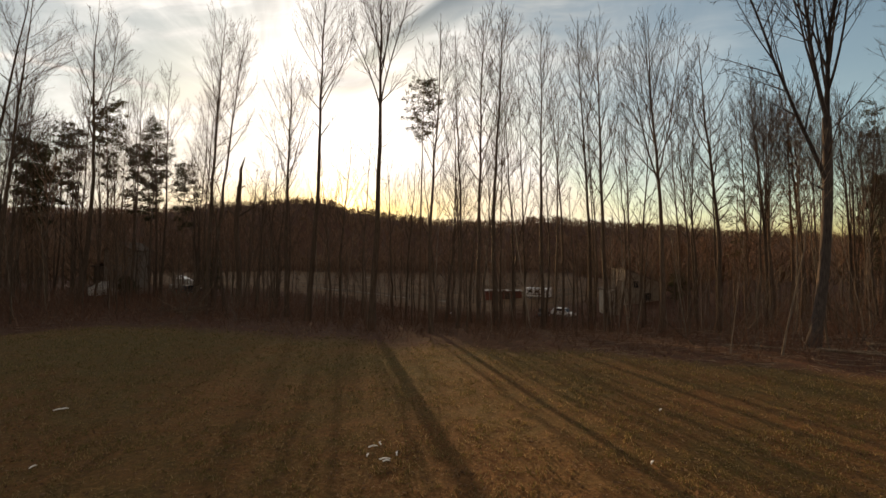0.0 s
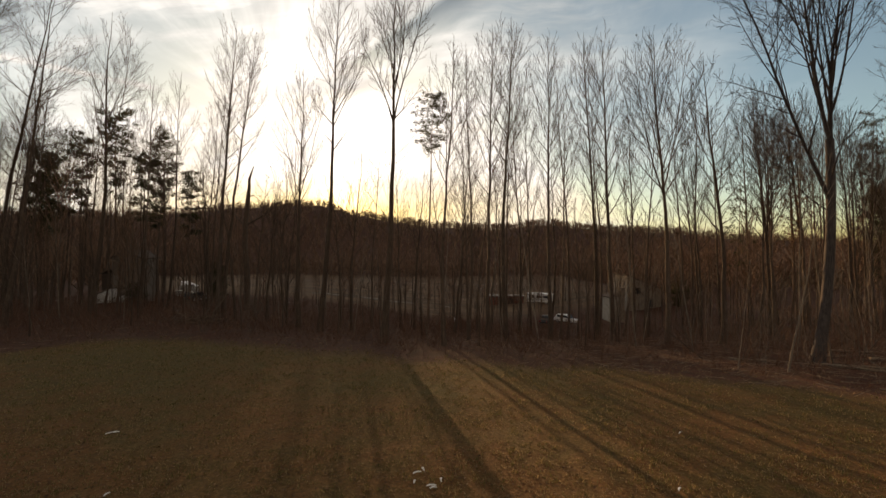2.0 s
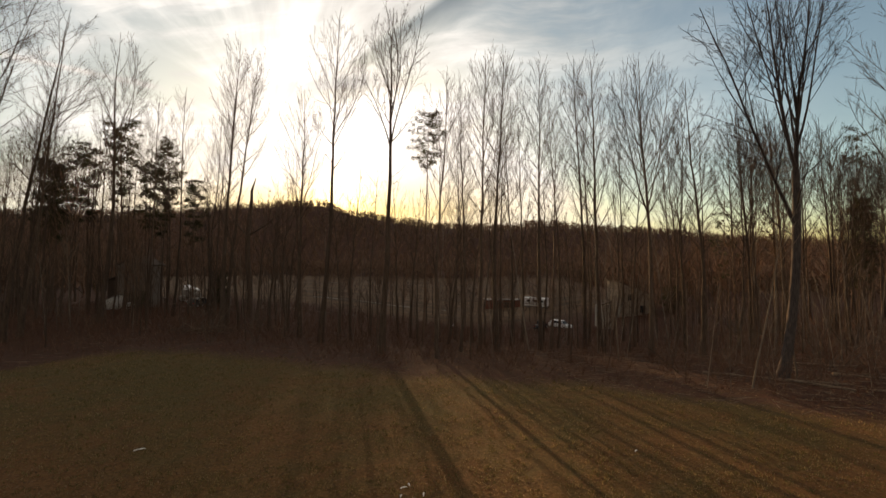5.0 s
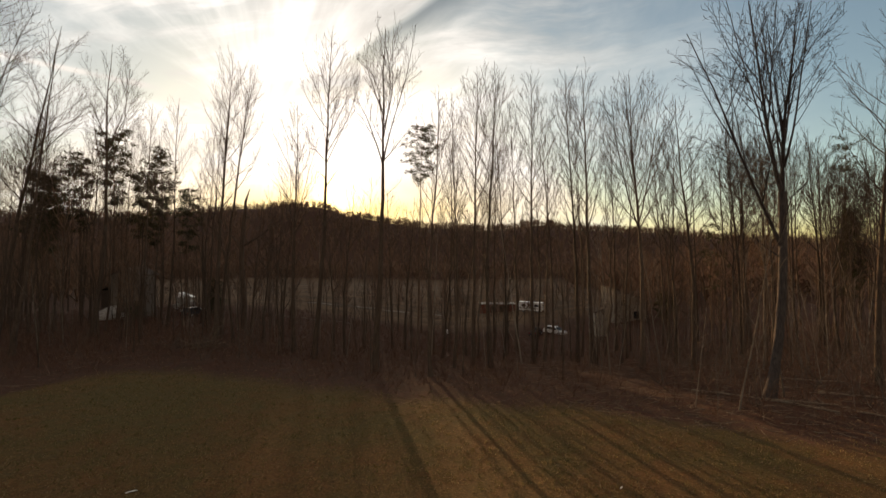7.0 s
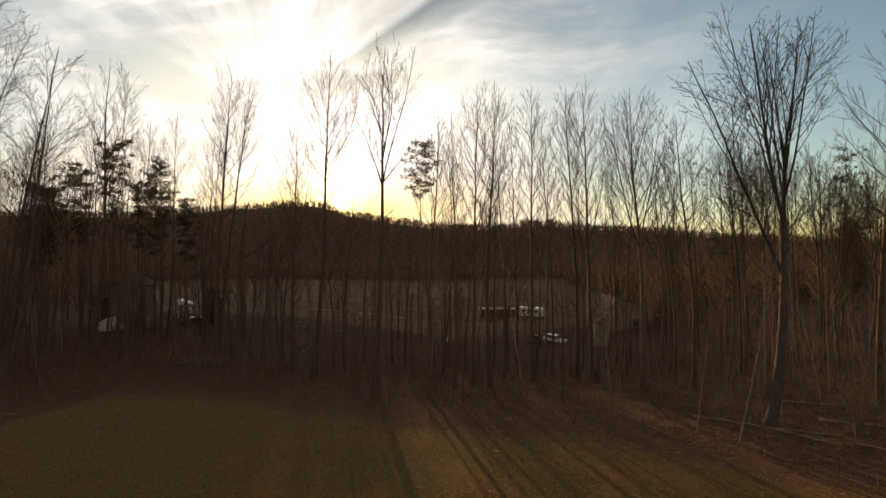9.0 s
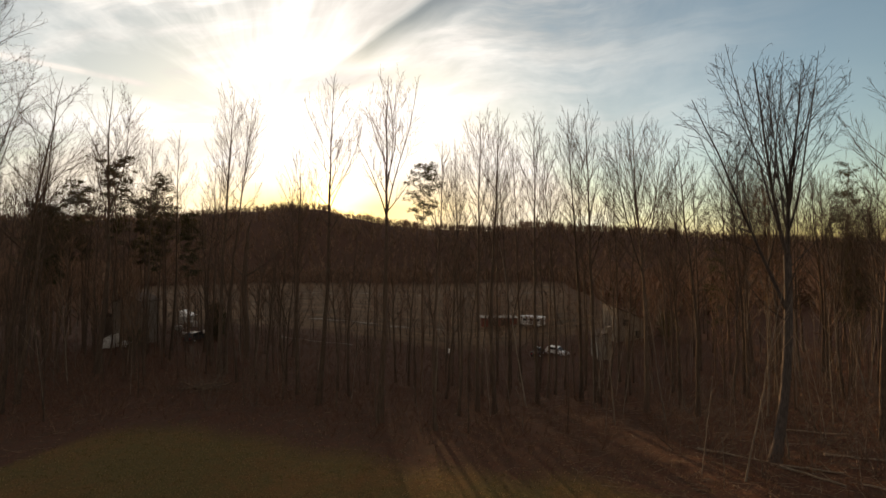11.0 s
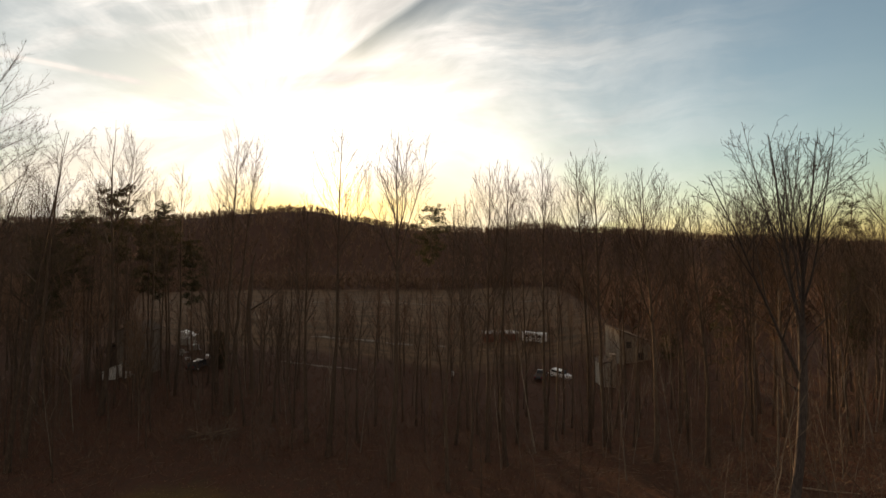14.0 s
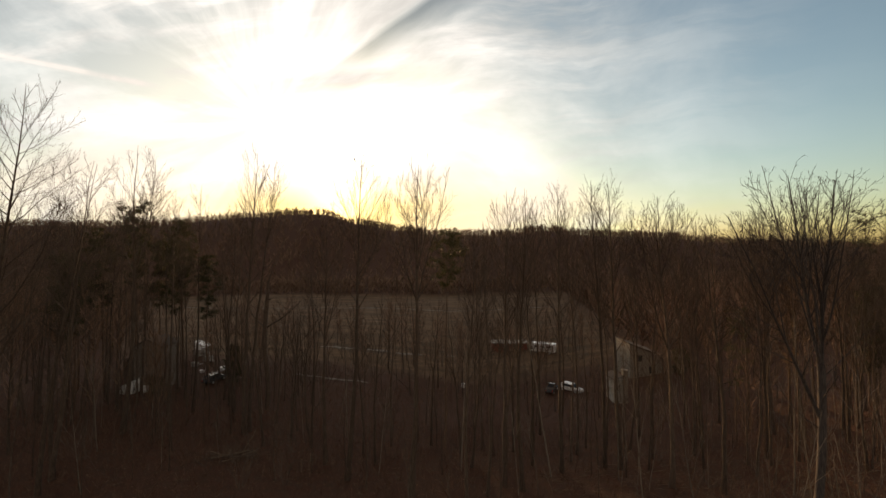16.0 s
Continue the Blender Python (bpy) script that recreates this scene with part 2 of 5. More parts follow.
def tube(V, F, pts, rad, n):
    """A tapering tube of n sides through the points."""
    start = len(V)
    last = len(pts) - 1
    for i, p in enumerate(pts):
        d = (pts[min(i + 1, last)] - pts[max(i - 1, 0)]).normalized()
        a = d.cross(Vector((0.31, 0.95, 0.05)) if abs(d.y) < 0.9 else Vector((1, 0, 0))).normalized()
        b = d.cross(a)
        for k in range(n):
            t = 2 * math.pi * k / n
            V.append(p + (a * math.cos(t) + b * math.sin(t)) * rad[i])
    for i in range(last):
        for k in range(n):
            q = (k + 1) % n
            F.append((start + i * n + k, start + i * n + q, start + (i + 1) * n + q, start + (i + 1) * n + k))


# ---------------------------------------------------------------- the land
def clamp(v, a=0.0, b=1.0):
    return min(max(v, a), b)


def ease(v):
    v = clamp(v)
    return v * v * (3 - 2 * v)


EDGE = ((-70, 15.0), (-36, 19.5), (-31.5, 24.0), (-29.2, 31.0), (-26.5, 33.4), (-22, 33.0), (-17, 31.5), (-12, 29.2), (-7, 27.4), (-3, 26.0), (0, 24.9), (4, 24.0), (8, 23.6), (11, 22.6), (13.5, 20.8), (16, 18.9), (18.5, 17.9), (25, 15.6), (32, 14.2), (70, 13.0))


def lawn_edge(x):
    """Where the mown lawn ends."""
    x = clamp(x, -69.9, 69.9)
    for (a, ya), (b, yb) in zip(EDGE, EDGE[1:]):
        if x <= b:
            return ya + (yb - ya) * (x - a) / (b - a) + 0.45 * math.sin(x * 0.83 + 1)


def bank(x):
    """Where the ground begins to fall."""
    return 23.5 - 0.3 * clamp(x, -60, 32) + 1.1 * math.sin(x * 0.31) + 0.6 * math.sin(x * 0.83 + 1)


RIDGE = ((-900, 52), (-575, 55), (-430, 54), (-315, 58), (-240, 65), (-196, 68), (-160, 68), (-143, 65.5), (-131, 56.8), (-105, 54), (-60, 46), (0, 41), (70, 39), (138, 45), (190, 39), (265, 37), (390, 26), (590, 17), (900, 12))


def ridge(x):
    for (a, za), (b, zb) in zip(RIDGE, RIDGE[1:]):
        if x <= b:
            return za + (zb - za) * ease((x - a) / (b - a))
    return RIDGE[-1][1]


def ground(x, y):
    e = bank(x)
    z = -0.045 * (min(max(y, -30), e) - 8)
    s = max(0.0, y - e)
    deep = 2.6 + 6.2 * math.exp(-((x - 10) / 34) ** 2)
    z -= deep * (0.45 * ease(s / 72) + 0.55 * clamp(s / 66))
    z += (-10.4 - z) * ease((y - 90) / 200)
    if y > 290:
        z += (ridge(x) + 10.4) * ease((y - 290) / 280) ** 0.9
    if y > 590:
        z -= (ridge(x) * 0.75) * ease((y - 590) / 900)
    if y > 240 or abs(x) > 120:
        z += 2.5 * noise.noise((x * 0.012, y * 0.012, 0))
    rough = 0.05 + 0.22 * clamp(s / 4)
    return z + rough * noise.noise((x * 0.23, y * 0.23, 3.0)) + rough * 0.4 * noise.noise((x * 0.9, y * 0.9, 7.0))


def steps(*spans):
    out = []
    for a, b, d in spans:
        out += [a + (b - a) * i / max(1, round((b - a) / d)) for i in range(max(1, round((b - a) / d)))]
    return out + [spans[-1][1]]


def build_ground():
    xs = steps((-3000, -1000, 400), (-1000, -300, 35), (-300, -60, 8), (-60, 60, 0.8), (60, 300, 8), (300, 1000, 35), (1000, 3000, 400))
    ys = steps((-600, -60, 90), (-60, -6, 6), (-6, 60, 0.7), (60, 130, 2.5), (130, 320, 8), (320, 900, 22), (900, 4000, 300))
    verts = [(x, y, ground(x, y)) for y in ys for x in xs]
    n = len(xs)
    faces = [(j * n + i, j * n + i + 1, (j + 1) * n + i + 1, (j + 1) * n + i) for j in range(len(ys) - 1) for i in range(n - 1)]
    me = mesh_of("ground", verts, faces, GROUND, True)
    lawn = me.attributes.new("lawn", "FLOAT", "POINT")
    lawn.data.foreach_set("value", [ease((lawn_edge(x) - y) / 5.0 + 0.5) for x, y, z in verts])
    field = me.attributes.new("field", "FLOAT", "POINT")
    field.data.foreach_set("value", [ease((y - 88 - 0.1 * abs(x)) / 14) * ease((292 - y) / 6) * ease((x + 24 + 0.66 * y) / 20) * ease((34 + 0.22 * y - x) / 20) for x, y, z in verts])
    tagged(new("ground", me), "dormant lawn, leaf-strewn wood floor and pale meadow", "ground", kind="structure")


build_ground()


# ---------------------------------------------------------------- trees
UP = Vector((0, 0, 1))


def bent(d, angle, azimuth):
    """The way d turned by an angle towards an azimuth round it (radians)."""
    a = d.orthogonal().normalized()
    b = d.cross(a)
    return (d * math.cos(angle) + (a * math.cos(azimuth) + b * math.sin(azimuth)) * math.sin(angle)).normalized()


def twig(V, F, p, q, r, turn):
    """A slim cone from p to its tip q."""
    d = (q - p).normalized()
    a = d.orthogonal().normalized() * r
    b = d.cross(a)
    k = len(V)
    V += [p + a * math.cos(t) + b * math.sin(t) for t in (turn, turn + 2.094, turn + 4.189)] + [q]
    F.extend(((k, k + 1, k + 3), (k + 1, k + 2, k + 3), (k + 2, k, k + 3)))


def shoot(rng, V, F, p, d, length, r, level, last, rate, rise=0.10, wob=0.13, bound=None, fan=(22, 46)):
    """One branch with its side shoots down to the last level, kept within the crown's bound."""
    if level >= last:
        d = (d + UP * rise * 2).normalized()
        twig(V, F, p, p + d * min(length, 0.95), min(r, 0.0085), rng.random())
        return
    n = (9, 6, 4, 2)[level]
    sides = (7, 5, 3, 3)[level]
    pts, rad, ways = [p.copy()], [r], [d.copy()]
    tip = 0.007 if level >= 2 else max(0.009, r * 0.16)
    slack = rng.uniform(0.90, 1.07)
    for i in range(n):
        d = (d + Vector((rng.uniform(-wob, wob), rng.uniform(-wob, wob), rng.uniform(-wob, wob))) + UP * rise).normalized()
        q = p + d * (length / n)
        if bound and not bound(q, slack):
            if i == 0:
                q = p + d * min(length / n, 0.45)
            else:
                break
        p = q
        pts.append(p), ways.append(d)
    n = len(pts) - 1
    rad = [r + (tip - r) * (i / n) ** 0.7 for i in range(n + 1)]
    tube(V, F, pts, rad, sides)
    length = sum((pts[i + 1] - pts[i]).length for i in range(n))
    count = max(2 if level < 2 else 1, round(length * rate[level]))
    for k in range(count):
        f = 0.20 + 0.79 * (k + rng.random()) / count
        i = min(int(f * n), n - 1)
        q = pts[i].lerp(pts[i + 1], f * n - i)
        out = bent(ways[i], radians(rng.uniform(*fan)), rng.uniform(0, 6.283))
        ln = max(0.38, length * rng.uniform(0.26, 0.50) * (1.15 - 0.60 * f))
        shoot(rng, V, F, q, out, ln, max(0.010, rad[i] * 0.46), level + 1, last, rate, rise * 1.15, wob * 0.9, bound, fan)
    return pts, rad


def trunk_line(rng, height, lean, wob, n=14):
    pts, sway = [], Vector((rng.uniform(-1, 1), rng.uniform(-1, 1), 0)) * wob
    for i in range(n + 1):
        f = i / n
        pts.append(Vector((lean * f ** 1.15, 0, -0.5 + (height + 0.5) * f)) + sway * math.sin(f * 5.1) * height * 0.012 + Vector((rng.uniform(-1, 1), rng.uniform(-1, 1), 0)) * wob * height * 0.0024 * (f > 0))
    return pts


def crown_bound(height, first, wide, lean, full=0.58):
    """An egg-shaped crown: narrow where it begins, widest at the share full of its height, domed on top."""
    def inside(p, slack):
        g = (p.z / height - first) / (1 - first)
        if g >= slack:
            return False
        if g < full:
            reach = 0.46 + 0.54 * max(g + 0.12, 0.0) / (full + 0.12)
        else:
            reach = math.sqrt(max(0.0, 1 - ((g - full) / (slack - full)) ** 2.2))
        axis = lean * clamp(p.z / height) ** 1.15
        return math.hypot(p.x - axis, p.y) < wide * reach * slack
    return inside


def bare_tree(seed, height, r, first=0.42, wide=2.4, limbs=24, lean=0.0, forks=(), last=3, rate=(1.6, 2.2, 3.8), up=0.20, wob=1.0, reach=0.985, thin=0.02, full=0.58, low=0, angle=(30, 50), kink=0.07):
    """Meshes of a leafless tree: the trunk and each limb. forks: (share of the height, azimuth, angle, length) of great limbs.
    low: how many short dead branches stand below the crown."""
    rng = random.Random(seed)
    line = trunk_line(rng, height * reach, lean, wob)
    n = len(line) - 1
    rad = [max(0.016, r * (1.0 - 0.95 * (i / n) ** 0.85)) for i in range(n + 1)]
    rad[0] *= 1.45
    rad[1] *= 1.04
    wide *= 1.30
    limbs = int(limbs * 1.22)
    bound = crown_bound(height, first, wide, lean, full)
    V, F = [], []
    tube(V, F, line, rad, 9)
    trunk = (V, F)
    made = []
    for share, az, ang, length in forks:
        i = min(int(share * n), n - 1)
        q = line[i].lerp(line[i + 1], share * n - i)
        d = Vector((math.sin(radians(ang)) * math.cos(radians(az)), math.sin(radians(ang)) * math.sin(radians(az)), math.cos(radians(ang))))
        V, F = [], []
        shoot(rng, V, F, q, d, length, rad[i] * 0.62, 0, last, (rate[0] * 0.8, *rate[1:]), up * 0.35, kink, bound)
        made.append((V, F))
    for k in range(limbs):
        f = first + (0.97 - first) * ((k + rng.random() * 0.9) / limbs) ** 0.9
        i = min(int(f * n), n - 1)
        q = line[i].lerp(line[i + 1], f * n - i)
        az = k * 2.4 + rng.uniform(-0.6, 0.6)
        g = (f - first) / (1 - first)
        ang = radians(rng.uniform(*angle) * (1 - 0.30 * g))
        d = Vector((math.sin(ang) * math.cos(az), math.sin(ang) * math.sin(az), math.cos(ang)))
        length = wide * 2.6 * rng.uniform(0.75, 1.15) * (1.15 - 0.70 * g)
        V, F = [], []
        shoot(rng, V, F, q, d, max(length, 0.8), max(thin, rad[i] * 0.46), 1, last, rate, up * 0.55, kink, bound)
        made.append((V, F))
    for k in range(low):
        f = rng.uniform(0.5, 0.98) * first
        i = min(int(f * n), n - 1)
        q = line[i].lerp(line[i + 1], f * n - i)
        az, ang = rng.uniform(0, 6.283), radians(rng.uniform(45, 80))
        d = Vector((math.sin(ang) * math.cos(az), math.sin(ang) * math.sin(az), math.cos(ang)))
        V, F = [], []
        shoot(rng, V, F, q, d, rng.uniform(1.2, 3.4), max(thin, rad[i] * 0.16), 2, last, rate, up * 0.6, 0.2)
        made.append((V, F))
    return trunk, made


def plant(name, x, y, label, trunk, limbs, bark, group="", join=False, turn=0.0, sink=0.0):
    t = thing(name, pose(x, y, ground(x, y) - sink, 0, 0, turn), label, "tree", group)
    part("trunk", mesh_of("trunk", *trunk, bark, True), bark, t)
    if join:
        V, F = [], []
        for v, f in limbs:
            k = len(V)
            V += v
            F += [tuple(i + k for i in face) for face in f]
        part("crown", mesh_of("crown", V, F, bark), bark, t)
    else:
        for v, f in limbs:
            part("limb", mesh_of("limb", v, f, bark), bark, t)
    return t


TALL = "tall leafless poplar with grey-brown bark and fine upswept twigs"
seed = [100]


def poplar(x, y, top, lean=0.0, r=0.25, label=TALL, bark=None, **kw):
    """A tall bare tree at (x, y) that reaches up to the height top over the lawn's level."""
    seed[0] += 1
    trunk, limbs = bare_tree(seed[0], top - ground(x, y), r, lean=lean, **kw)
    return plant("poplar_tree", x, y, label, trunk, limbs, bark or BARK, "trees of the wood edge")


# the great trees along the edge of the wood
ARCHING = "tall bare tree with long arching limbs"
poplar(-41.5, 31.0, 36.6, 4.5, 0.30, ARCHING, limbs=40, first=0.36, wide=4.2, angle=(40, 72), up=0.10, kink=0.11)
poplar(-42.1, 37.0, 31.0, 5.9, 0.24, ARCHING, limbs=15, first=0.40, wide=3.8, angle=(42, 75), up=0.10, kink=0.11)
poplar(-43.5, 40.0, 32.0, 5.0, 0.24, ARCHING, limbs=15, first=0.42, wide=3.4, angle=(42, 72), up=0.10, kink=0.11)
poplar(-45.2, 52.0, 36.6, 3.1, 0.33, limbs=10, first=0.52, wide=3.3, forks=((0.55, 165, 27, 15.0), (0.57, 20, 22, 14.0), (0.63, 60, 18, 12.0), (0.66, 200, 18, 11.0)), low=3)
poplar(-43.2, 58.0, 31.2, 1.8, 0.20, limbs=18, first=0.5, wide=2.4, low=4)
poplar(-40.7, 60.0, 32.5, 2.1, 0.20, limbs=18, first=0.5, wide=2.2, low=3)
poplar(-29.2, 52.0, 35.6, 1.9, 0.30, limbs=24, first=0.46, wide=2.6, low=5)
poplar(-29.0, 53.0, 34.8, 3.7, 0.26, limbs=22, first=0.52, wide=2.5, low=4)
poplar(-16.2, 43.5, 26.0, 0.2, 0.25, limbs=18, first=0.46, wide=2.4, forks=((0.5, 25, 15, 11.0),), low=5, label="leafless poplar with a forked grey stem")
poplar(-13.0, 40.0, 32.4, 2.1, 0.29, limbs=22, first=0.52, wide=2.6, low=5, angle=(28, 60), kink=0.11)
poplar(-6.1, 35.3, 30.6, 1.2, 0.33, limbs=8, first=0.56, wide=2.9, forks=((0.60, 8, 17, 14.0), (0.60, 178, 12, 13.5), (0.67, 80, 16, 11.0), (0.70, 330, 20, 10.0), (0.74, 190, 20, 8.0)), low=7, kink=0.10, label="tall bare poplar that forks into steep twin limbs")
poplar(3.3, 39.5, 28.6, 0.4, 0.23, limbs=26, first=0.44, wide=2.4, low=5)
poplar(5.0, 38.4, 28.6, 0.0, 0.25, limbs=26, first=0.48, wide=2.5, low=6)
poplar(10.5, 43.6, 29.8, -0.5, 0.25, limbs=28, first=0.46, wide=2.6, low=5)
poplar(14.3, 50.0, 27.8, -1.1, 0.19, limbs=20, first=0.45, wide=2.2, low=3)
poplar(15.9, 45.0, 30.4, -1.3, 0.24, limbs=26, first=0.42, wide=2.5, low=4)
poplar(17.6, 44.5, 30.8, -1.5, 0.29, limbs=26, first=0.40, wide=2.7, low=4)
poplar(20.7, 39.5, 28.0, -1.1, 0.28, limbs=18, first=0.46, wide=3.3, full=0.66, forks=((0.48, 168, 23, 14.0), (0.50, 12, 20, 13.5), (0.58, 100, 14, 10.0)), low=4, label="bare poplar whose stem opens into a wide fork")
poplar(24.7, 37.5, 24.8, -1.3, 0.25, limbs=28, first=0.36, wide=2.5, full=0.48, angle=(40, 70), low=4)
poplar(36.0, 46.0, 26.4, -2.1, 0.24, limbs=22, first=0.38, wide=2.9, low=4)
poplar(41.6, 52.0, 28.1, -2.1, 0.22, limbs=22, first=0.38, wide=2.8, low=4)
poplar(40.6, 55.0, 26.9, -1.6, 0.22, limbs=22, first=0.38, wide=2.8, low=4)
poplar(43.8, 50.0, 28.0, -3.3, 0.24, limbs=22, first=0.36, wide=2.8, low=4)
poplar(51.0, 52.0, 26.0, -1.5, 0.22, limbs=22, first=0.38, wide=3.0, low=3)
poplar(28.2, 48.0, 21.6, -0.9, 0.19, limbs=20, first=0.36, wide=2.6, low=3)
poplar(24.8, 55.0, 26.8, -0.9, 0.20, limbs=20, first=0.42, wide=2.4, low=3)
poplar(-0.9, 33.0, 23.4, 0.4, 0.19, limbs=20, first=0.50, wide=1.9, low=4)
poplar(1.3, 37.0, 25.0, 0.0, 0.16, limbs=18, first=0.44, wide=1.8, low=4)
poplar(2.1, 50.0, 24.8, -0.9, 0.18, limbs=20, first=0.35, wide=2.4, low=3)
poplar(11.5, 58.0, 30.0, -1.0, 0.20, limbs=20, first=0.46, wide=2.5, low=3)
poplar(35.3, 30.0, 29.0, 1.2, 0.26, ARCHING, limbs=30, first=0.34, wide=3.4, angle=(42, 74), kink=0.10, low=4)

# slimmer trees between and behind them
for x, y, top, lean in ((-52.0, 60.0, 31.5, 1.5), (-56.5, 64.0, 30.0, 2.0), (-66.0, 64.0, 33.0, 3.0), (-71.0, 68.0, 30.0, 3.0), (-47.5, 64.0, 29.0, 1.0), (-36.5, 63.0, 30.0, 1.0), (-34.3, 60.0, 29.5, 1.4), (-75.0, 74.0, 34.0, 2.0), (-62.0, 80.0, 36.0, 2.0),
                        (-50.0, 47.0, 26.0, 3.0), (-53.5, 52.0, 30.0, 3.5), (-24.5, 66.0, 24.0, 0.4), (7.6, 55.0, 25.5, 0.2), (22.5, 62.0, 27.0, -0.8), (30.5, 50.0, 26.0, -1.0), (33.0, 58.0, 29.0, -1.5), (46.0, 58.0, 28.0, -2.0), (54.5, 60.0, 29.0, -2.0), (57.0, 50.0, 27.0, -1.0), (12.6, 47.0, 24.0, 0.6), (7.4, 45.0, 23.0, -0.5), (18.8, 52.0, 25.0, -0.4), (22.6, 47.0, 23.0, 0.5), (38.2, 58.0, 27.5, -1.2),
                        (34.8, 44.0, 22.0, -0.6), (38.4, 44.5, 24.0, -0.9), (39.4, 50.0, 25.0, -1.4), (42.6, 46.0, 23.5, -1.2), (45.0, 53.0, 26.0, -1.6), (47.8, 48.0, 24.0, -1.0), (49.0, 56.0, 26.5, -1.8), (53.0, 52.0, 23.0, -1.0), (56.5, 57.0, 25.0, -1.4), (60.5, 58.0, 24.0, -1.2), (59.0, 64.0, 27.0, -1.6), (66.5, 66.0, 27.0, -1.5),
                        (-78.0, 66.0, 30.0, 3.0), (-72.0, 60.0, 27.0, 2.6), (-68.5, 74.0, 30.0, 2.0), (-65.0, 58.0, 25.0, 2.6), (-60.0, 56.0, 27.0, 2.6), (-58.5, 66.0, 26.0, 1.4), (-54.0, 68.0, 27.5, 1.4), (-49.0, 70.0, 25.0, 1.2), (-81.0, 76.0, 31.0, 2.4), (-45.5, 66.0, 24.0, 0.6), (-39.0, 66.0, 23.0, 0.4),
                        (-100.0, 92.0, 33.0, 2.0), (-92.0, 84.0, 32.0, 2.4), (-86.0, 90.0, 33.0, 1.6), (-84.0, 72.0, 29.0, 2.6), (-76.0, 84.0, 31.0, 1.6), (-70.0, 88.0, 31.0, 1.2), (-66.0, 80.0, 29.0, 1.0), (-74.0, 54.0, 28.0, 3.0), (-66.5, 50.0, 26.0, 3.4), (-90.0, 78.0, 30.0, 2.4)):
    poplar(x, y, top, lean, 0.17, limbs=20, first=0.40, wide=2.3, rate=(1.5, 2.0, 3.6), low=3)

# denser growth at both ends of the view
for x, y, top, lean in ((-62.0, 47.0, 22.0, 3.0), (-57.0, 44.0, 21.0, 2.6), (-52.0, 41.0, 22.0, 2.6), (-48.0, 45.0, 23.0, 2.2), (-55.0, 57.0, 24.0, 1.8), (-70.0, 56.0, 24.0, 2.4), (-63.0, 68.0, 25.0, 1.6), (-46.5, 56.0, 22.0, 1.0),
                        (52.0, 46.0, 20.5, -0.8), (56.0, 52.0, 22.5, -1.0), (60.0, 54.0, 22.0, -0.8), (64.0, 60.0, 23.0, -1.2), (69.0, 62.0, 25.0, -1.2), (48.0, 42.0, 19.5, -0.6), (43.0, 41.0, 20.0, -0.8), (73.0, 68.0, 26.0, -1.4)):
    poplar(x, y, top, lean, 0.14, limbs=22, first=0.30, wide=2.7, rate=(1.5, 2.0, 3.6), wob=1.6, kink=0.11, low=5, label="slender bare tree with a dense twiggy crown")

# crooked middling trees that show against the sky between the stems
for x, y, top, lean in ((-22.4, 50.0, 15.0, 1.5), (-19.4, 49.0, 17.5, -0.8), (-26.5, 56.0, 16.5, 1.8), (-9.5, 50.0, 19.0, 0.6), (-6.3, 53.0, 18.0, -0.7), (-4.4, 51.0, 16.5, 1.0), (-0.7, 49.0, 15.5, -1.6), (1.3, 52.0, 20.5, 0.9), (3.2, 48.0, 17.0, 1.4), (6.2, 50.0, 18.0, -1.0), (8.4, 49.0, 15.5, 1.5), (13.0, 53.0, 21.0, 0.5), (21.5, 51.0, 20.5, 0.8), (27.0, 44.0, 17.0, -1.2), (31.5, 42.0, 18.5, 0.6), (-12.4, 46.0, 16.0, -0.9), (-10.6, 44.0, 17.5, 0.5), (-25.0, 48.0, 17.0, -2.2), (-32.4, 56.0, 18.0, -1.4), (4.6, 46.0, 18.5, 1.8), (0.2, 44.0, 16.0, 1.7)):
    poplar(x, y, top, lean, 0.18, limbs=13, first=0.36, wide=2.4, rate=(1.3, 1.7, 2.8), wob=2.0, up=0.12, kink=0.16, low=4, forks=((0.5, 40 * x, 24, 7.0), (0.58, 40 * x + 150, 22, 6.5)), label="middling bare tree with crooked arching limbs")


